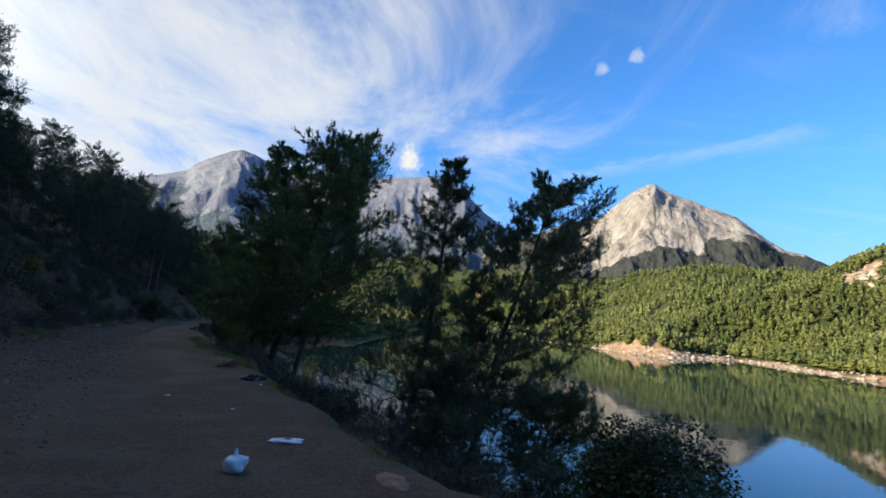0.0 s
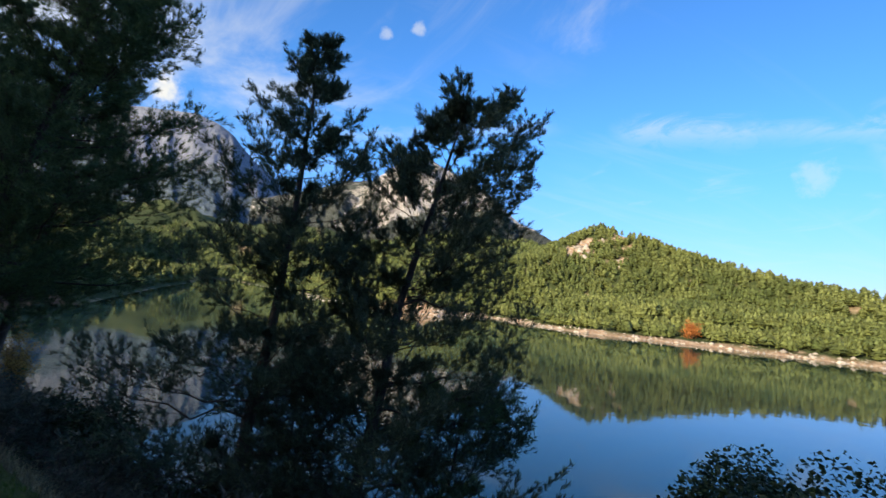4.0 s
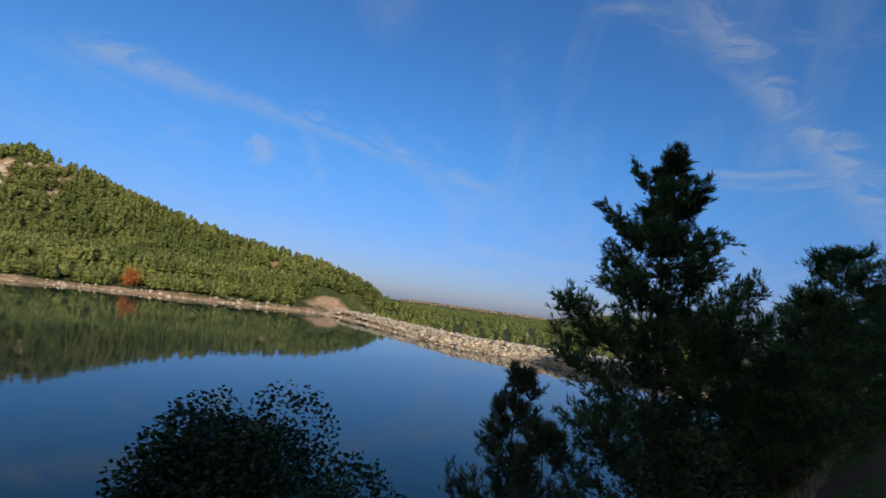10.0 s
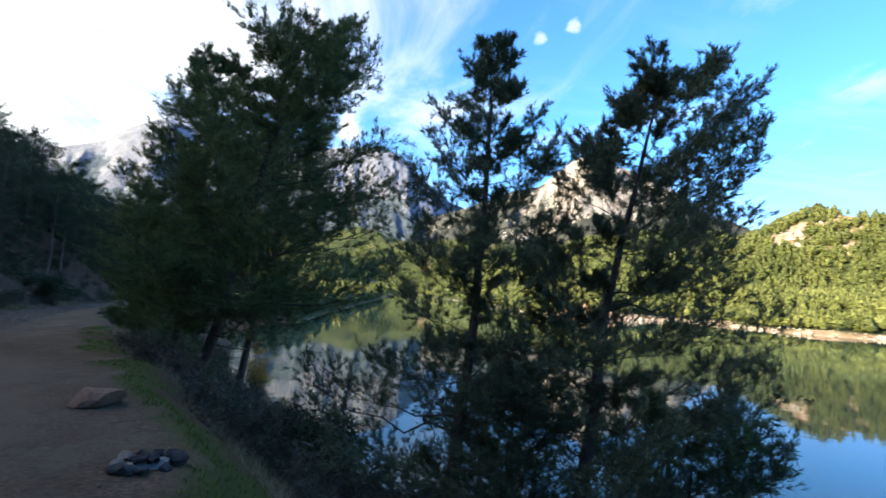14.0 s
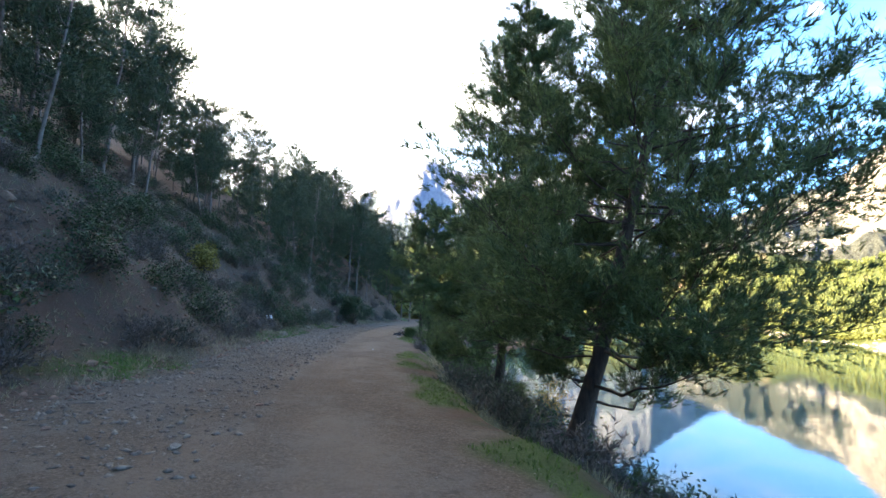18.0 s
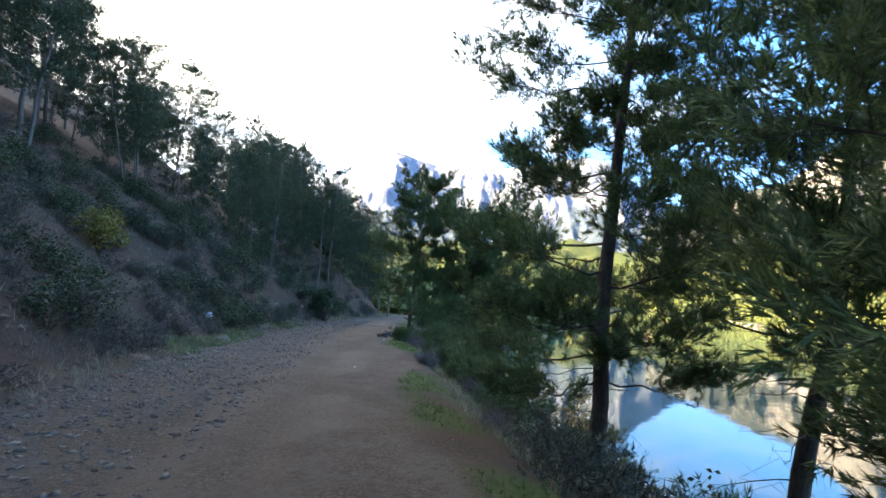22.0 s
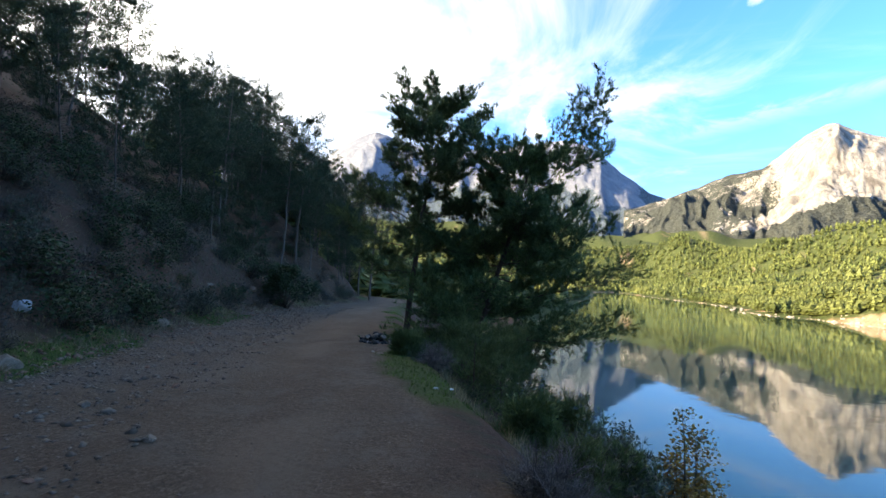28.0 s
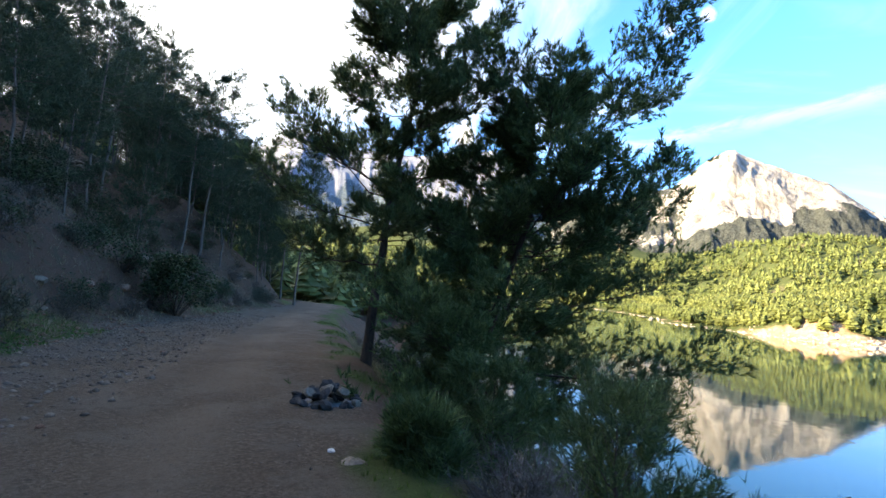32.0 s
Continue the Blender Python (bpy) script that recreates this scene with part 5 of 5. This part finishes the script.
ROCKS = {key: [rock_mesh("rock", 100 + 10 * n + k, M[key], f) for k, f in enumerate((0.5, 0.7, 0.4, 0.8))] for n, key in enumerate(("stone", "redstone", "soot", "shore_rock"))}


def rock(x, y, size, label, key="stone", sink=0.2, name="rock", group="", turn=None, kind=None, parent=None):
    me = ROCKS[key][rng.integers(0, 4) if kind is None else kind]
    ob = new(name, me)
    ob.matrix_basis = Matrix.Translation((x, y, ground_z(x, y) + size * (0.22 - sink * 0.3))) @ pose(0, 0, 0, rng.normal(0, 8), rng.normal(0, 8), rng.uniform(0, 360) if turn is None else turn) @ Matrix.Scale(size, 4)
    return tagged(ob, label, "stone", group)


def gravel(name, label, n, chooser, lo, hi, mat, seed):
    """Many small stones in one mesh, each an eight-sided chip lying on the ground."""
    r = np.random.default_rng(seed)
    x, y = chooser(r, n)
    n = len(x)
    z = land_height(x, y)
    size = lo * (hi / lo) ** (r.uniform(0, 1, n) ** 2.2)
    shape = np.array([(1, 0, 0), (0, 1, 0), (-1, 0, 0), (0, -1, 0), (0, 0, 0.6), (0, 0, -0.5)])
    a = r.uniform(0, 2 * np.pi, n)
    c, s = np.cos(a)[:, None], np.sin(a)[:, None]
    p = shape[None] * r.uniform(0.55, 1.0, (n, 6, 1)) + r.normal(0, 0.12, (n, 6, 3))
    p = p * size[:, None, None] * np.stack([r.uniform(0.4, 0.7, n), r.uniform(0.3, 0.5, n), r.uniform(0.25, 0.6, n)], -1)[:, None]
    v = np.stack([x[:, None] + c * p[..., 0] - s * p[..., 1], y[:, None] + s * p[..., 0] + c * p[..., 1], z[:, None] + p[..., 2] + 0.004], -1).reshape(-1, 3)
    f = np.array([(0, 1, 4), (1, 2, 4), (2, 3, 4), (3, 0, 4), (1, 0, 5), (2, 1, 5), (3, 2, 5), (0, 3, 5)])
    ob = new(name, mesh_of(name, v, (np.arange(n)[:, None, None] * 6 + f[None]).reshape(-1, 3), mat))
    return tagged(ob, label, "gravel", kind="stuff")


def on_track(lo, hi, u0, u1, power=1.0):
    def choose(r, n):
        u = r.uniform(u0, u1, n)
        er, el = edge_right(u), edge_left(u)
        s = er + (el - er) * (lo + (hi - lo) * r.uniform(0, 1, n) ** power)
        return place(s, u)
    return choose


def on_slope(d0, d1, u0, u1):
    def choose(r, n):
        u = r.uniform(u0, u1, n)
        return place(edge_left(u) + d0 + (d1 - d0) * r.uniform(0, 1, n) ** 1.5, u)
    return choose


gravel("gravel_on_track", "loose grey stones and chips along the track's inner side", 26000, on_track(0.46, 1.06, 2, 66, 0.75), 0.018, 0.17, M["stone"], 700)
gravel("grit_on_track", "fine grit scattered over the track", 16000, on_track(-0.05, 0.8, -6, 60), 0.008, 0.05, M["stone"], 701)
gravel("slope_rubble", "pale stone rubble on the slope above the track", 15000, on_slope(-0.1, 12, 4, 84), 0.04, 0.30, M["redstone"], 702)
LOOSE = "loose stones on the track"
for k in range(80):
    u = rng.uniform(4, 60)
    er, el = edge_right(np.array([u]))[0], edge_left(np.array([u]))[0]
    x, y = place(er + (el - er) * (0.45 + 0.6 * rng.uniform()), u)
    rock(x, y, rng.uniform(0.07, 0.16), "angular grey stone lying on the earth track", "stone" if rng.uniform() < 0.7 else "redstone", 0.4, "stone", LOOSE)
SLOPE = "rocks on the hillside"
for k in range(120):
    u = rng.uniform(8, 84)
    d = 0.4 + rng.uniform() ** 1.4 * 12
    x, y = place(edge_left(np.array([u]))[0] + d, u)
    rock(x, y, rng.uniform(0.2, 0.55), "weathered rock on the hillside", "stone" if rng.uniform() < 0.4 else "redstone", 0.6, "rock", SLOPE)
for k in range(26):
    x, y = place(13.8 + rng.normal(0, 1.6), 76.3 + rng.normal(0, 3))
    rock(x, y, rng.uniform(0.5, 1.3), "big weathered boulder of the outcrop", "stone", 0.4, "boulder", "outcrop boulders")
for x, y, size, key in ((-39.7, 55.6, 1.3, "stone"), (-37.9, 57.5, 1.0, "stone"), (-33.0, 50.6, 0.9, "redstone"), (-34.2, 48.4, 0.6, "redstone"), (-14.0, 25.0 - 3, 0.5, "redstone")):
    if road_coords(x, y)[0] > 5:
        rock(x, y, size, "large rock at the foot of the slope", key, 0.4, "boulder")
rock(-5.15, 10.35, 0.72, "single rusty brown boulder at the track's edge", "redstone", 0.3, "boulder", turn=30, kind=0)
rock(1.35, 0.95, 1.1, "brown bedrock hump at the edge of the bank", "redstone", 1.3, "boulder", turn=20, kind=0)
rock(-20.0, 35.3, 0.36, "flat pale slab sunk in the track", "stone", 1.0, "slab", turn=60, kind=2)


# ---------------------------------------------------------------- fire rings
def fire_ring(x, y, label, radius, seed, key, n, heap=0):
    """A ring of stones round ash and burnt ends."""
    r = np.random.default_rng(seed)
    top = new("fire_ring")
    top.location = (x, y, ground_z(x, y))
    tagged(top, label, "fire pit")
    for k in range(n):
        a = 2 * np.pi * k / n + r.normal(0, 0.12)
        size = r.uniform(0.12, 0.23) * (radius / 0.33) ** 0.5
        ob = new("stone", ROCKS[key if r.uniform() < 0.7 else "stone"][r.integers(0, 4)])
        ob.parent = top
        ob.matrix_basis = Matrix.Translation((np.cos(a) * radius, np.sin(a) * radius, size * 0.22)) @ pose(0, 0, 0, r.normal(0, 12), r.normal(0, 12), r.uniform(0, 360)) @ Matrix.Scale(size, 4)
    for k in range(heap):
        a, far = r.uniform(0, 2 * np.pi), radius * r.uniform(0.05, 0.8)
        size = r.uniform(0.13, 0.24)
        ob = new("stone", ROCKS[key if r.uniform() < 0.6 else "stone"][r.integers(0, 4)])
        ob.parent = top
        ob.matrix_basis = Matrix.Translation((np.cos(a) * far, np.sin(a) * far, 0.10 + 0.16 * (1 - far / radius))) @ pose(0, 0, 0, r.normal(0, 20), r.normal(0, 20), r.uniform(0, 360)) @ Matrix.Scale(size, 4)
    ang = np.linspace(0, 2 * np.pi, 20, endpoint=False)
    rr = radius * (0.85 + 0.1 * np.sin(3 * ang + 1))
    v = np.concatenate([[(0, 0, 0.05)], np.stack([0.5 * rr * np.cos(ang), 0.5 * rr * np.sin(ang), 0.04 + 0.01 * np.sin(5 * ang)], 1), np.stack([rr * np.cos(ang), rr * np.sin(ang), 0 * ang + 0.012], 1)])
    i = np.arange(20)
    j = (i + 1) % 20
    part("ash", mesh_of("ash", v, np.stack([0 * i, 1 + i, 1 + j], 1), M["ash"], np.stack([1 + i, 21 + i, 21 + j, 1 + j], 1), True), top, "grey and black wood ash")
    for k in range(4):
        a, b = r.uniform(0, 2 * np.pi), r.uniform(0, 2 * np.pi)
        p = np.array([(0.6 * radius * np.cos(a), 0.6 * radius * np.sin(a), 0.07), (0.1 * np.cos(b), 0.1 * np.sin(b), 0.10), (0.5 * radius * np.cos(b), 0.5 * radius * np.sin(b), 0.08)])
        v, q = tubes([p], [np.array([0.025, 0.028, 0.018])], 6)
        part("charred_stick", mesh_of("charred_stick", v, None, M["soot"], q, True), top)
    return top


fire_ring(-3.25, 7.95, "sooty ring of stones with ash and white litter on the track", 0.25, 1, "soot", 11)
fire_ring(-21.15, 37.5, "blackened heap of campfire stones at the track's edge", 0.40, 2, "soot", 16, 14)


# ---------------------------------------------------------------- litter
def film_material(name, lo, hi, rough=0.35):
    return plain_material(name, lo, hi, 12, rough, 0.2, 0.003, spec=0.5)


M["white_film"] = film_material("white_plastic_film", (0.55, 0.56, 0.60), (0.85, 0.86, 0.88))
M["blue_film"] = film_material("pale_blue_film", (0.25, 0.33, 0.45), (0.55, 0.62, 0.70))
M["paper"] = film_material("dirty_paper", (0.45, 0.43, 0.40), (0.75, 0.73, 0.70), 0.8)


def crumpled(name, x, y, w, d, h, mat, label, seed, turn=0, neck=False):
    """A crumpled bag or sheet: a lumpy closed skin with creases, lying on the ground."""
    r = np.random.default_rng(seed)
    n, m = 20, 14
    a, b = np.meshgrid(np.linspace(0, 2 * np.pi, n, endpoint=False), np.linspace(0, 1, m))
    ring = np.sin(np.pi * (0.06 + 0.88 * b)) ** 0.7
    crease = 1 + 0.16 * np.sin(3 * a + 7 * b + r.uniform(0, 6)) + 0.09 * np.sin(7 * a - 9 * b + r.uniform(0, 6)) + r.normal(0, 0.05, a.shape)
    X, Y, Z = w / 2 * ring * crease * np.cos(a), d / 2 * ring * crease * np.sin(a), h * (1 - np.cos(np.pi * b)) / 2 + r.normal(0, 0.02, a.shape) * h
    if neck:
        k = smooth(0.72, 0.86, b)
        X, Y, Z = X * (1 - 0.75 * k), Y * (1 - 0.75 * k), Z + 0.35 * h * smooth(0.8, 1.0, b)
    idx = np.arange(n * m).reshape(m, n)
    q = np.stack([idx[:-1], np.roll(idx, -1, 1)[:-1], np.roll(idx, -1, 1)[1:], idx[1:]], -1).reshape(-1, 4)
    top = new(name, mesh_of(name, np.stack([X, Y, Z], -1).reshape(-1, 3), None, mat, q, True))
    top.matrix_basis = Matrix.Translation((x, y, ground_z(x, y) - 0.01)) @ pose(0, 0, 0, 0, 0, turn)
    return tagged(top, label, "litter")


crumpled("plastic_bag", -0.36, 0.89, 0.22, 0.2, 0.17, M["white_film"], "tied white plastic bag lying on the track", 1, 20, True)
crumpled("plastic_sheet", -0.3, 2.2, 0.40, 0.2, 0.05, M["white_film"], "crumpled clear plastic sheet on the earth", 2, 15)
crumpled("plastic_wrapper", 7.1, -1.0, 0.36, 0.12, 0.05, M["blue_film"], "torn pale blue plastic wrapper on the grass", 3, 40)
crumpled("plastic_bag", -26.95, 32.0, 0.36, 0.3, 0.26, M["white_film"], "dirty white plastic bag among rubble on the slope", 4, 10)
for k, (s, u, w) in enumerate(((0.6, 6.2, 0.10), (-0.4, 4.6, 0.06), (-1.2, 7.5, 0.07), (-0.2, 40.9, 0.09), (-1.0, 41.7, 0.08), (-0.9, 36.6, 0.08), (-1.3, 37.3, 0.12), (-2.0, 38.2, 0.2), (1.0, 31.0, 0.07), (-4.0, -7.5, 0.12), (-7.5, -12.0, 0.2), (-1.6, 33.0, 0.1))):
    x, y = place(s, u)
    crumpled("paper_scrap", x, y, w, w * 0.7, 0.03, M["paper"], "small scrap of white litter on the ground", 10 + k, 40 * k)


# ---------------------------------------------------------------- grass
def grass(name, label, n, chooser, length, mat, seed):
    r = np.random.default_rng(seed)
    x, y = chooser(r, n)
    at = np.stack([x, y, land_height(x, y) - 0.01], 1)
    way = r.normal(0, 0.35, (len(at), 3)) + (0, 0, 1)
    v, t = blades(r, at, way, 5, length, 0.010, 0.55)
    ob = new(name, mesh_of(name, v, t, M[mat]))
    return tagged(ob, label, "grass", kind="stuff")


def by_mask(key, lo, d0, d1, u0, u1, edge):
    def choose(r, n):
        u = r.uniform(u0, u1, n)
        x, y = place(edge(u) + r.uniform(d0, d1, n), u)
        k = near_masks(x, y)[key] > lo + r.uniform(0, 0.4, n)
        return x[k], y[k]
    return choose


grass("grass_by_bank", "short green grass along the edge of the bank", 17000, by_mask("grass", 0.3, -2.0, 0.6, -10, 62, edge_right), 0.07, "grass", 800)
grass("grass_by_slope", "tufts of fresh grass at the foot of the slope", 15000, by_mask("grass", 0.3, -0.6, 1.8, 2, 62, edge_left), 0.09, "grass", 801)


def bank_any(r, n):
    u = r.uniform(-12, 60, n)
    return place(edge_right(u) - 1.0 - 6 * r.uniform(0, 1, n) ** 1.6, u)


def slope_any(r, n):
    u = r.uniform(2, 80, n)
    return place(edge_left(u) + 0.5 + 12 * r.uniform(0, 1, n) ** 1.3, u)


grass("dry_grass_on_bank", "thin dry grass on the bank", 16000, bank_any, 0.22, "straw", 802)
grass("dry_grass_on_slope", "thin dry grass between the slope shrubs", 9000, slope_any, 0.18, "straw", 803)


# ---------------------------------------------------------------- the dam and the far shore
def dam_rocks(r, n):
    line = np.array([(188, 74), (160, 46), (130, 20), (119, -4), (111, -50)], float)
    t = r.uniform(0, len(line) - 1.001, n)
    k = t.astype(int)
    f = (t - k)[:, None]
    p = line[k] * (1 - f) + line[k + 1] * f + np.stack([-r.uniform(-2, 8, n), r.uniform(-2, 6, n)], 1)
    ok = land_height(p[:, 0], p[:, 1]) > WATER - 0.6
    return p[ok, 0], p[ok, 1]


def shore_rocks(r, n):
    k = r.integers(9, len(LAKE) - 5, n)
    f = r.uniform(0, 1, n)[:, None]
    p = LAKE[k] * (1 - f) + LAKE[k + 1] * f + r.normal(0, 2.2, (n, 2))
    ok = land_height(p[:, 0], p[:, 1]) > WATER - 0.3
    return p[ok, 0], p[ok, 1]


gravel("dam_riprap", "pale boulders piled along the face of the dam", 5200, dam_rocks, 0.9, 3.0, M["shore_rock"], 710)
gravel("shore_stones", "pale rocks along the far waterline", 2600, shore_rocks, 0.6, 3.6, M["shore_rock"], 711)


def crag_rocks(r, n):
    x, y = 216 + r.normal(0, 22, n), 266 + r.normal(0, 16, n)
    c = fractal(x, y, 38, 4, 80) - 0.5 + 0.9 * np.exp(-(((x - 215) / 34) ** 2 + ((y - 268) / 26) ** 2))
    return x[c > 0.3], y[c > 0.3]


gravel("crag_rocks", "pale crags on the wooded hilltop", 500, crag_rocks, 2.0, 10.0, M["shore_rock"], 712)


def town():
    """A far town on the plain: many pale blocks."""
    r = np.random.default_rng(9)
    n = 300
    a = np.radians(r.uniform(-92, -76, n))
    d = r.uniform(3400, 4300, n)
    x, y = -8 - np.sin(a) * d, 12 + np.cos(a) * d
    z = land_height(x, y)
    w, h = r.uniform(12, 34, n), r.uniform(5, 20, n)
    cube = np.array([(i, j, k) for k in (0, 1) for j in (-0.5, 0.5) for i in (-0.5, 0.5)])
    v = np.stack([x[:, None] + cube[:, 0] * w[:, None], y[:, None] + cube[:, 1] * w[:, None], z[:, None] + cube[:, 2] * h[:, None] - 1], -1).reshape(-1, 3)
    f = np.array([(0, 1, 5, 4), (1, 3, 7, 5), (3, 2, 6, 7), (2, 0, 4, 6), (4, 5, 7, 6)])
    ob = new("far_town", mesh_of("far_town", v, None, M["stone"], (np.arange(n)[:, None, None] * 8 + f[None]).reshape(-1, 4)))
    return tagged(ob, "pale buildings of a distant town on the plain", "town", kind="stuff")


town()


# dry grass and fallen twigs over the slope above the track
def slope_litter(n, seed):
    r = np.random.default_rng(seed)
    x, y = on_slope(0.2, 13, 2, 84)(r, n)
    keep = fractal(x, y, 2.2, 3, 95) > -0.35
    x, y = x[keep], y[keep]
    at = np.stack([x, y, land_height(x, y) - 0.01], -1)
    v, f = blades(r, at, np.array([0, 0, 1.0]) + r.normal(0, 0.3, at.shape), 6, 0.26, 0.012, 1.15)
    ob = new("dry_grass_on_slope", mesh_of("dry_grass_on_slope", v, f, M["straw"]))
    return tagged(ob, "dry straw-coloured grass tufts over the stony slope", "grass", kind="stuff")


slope_litter(13000, 750)
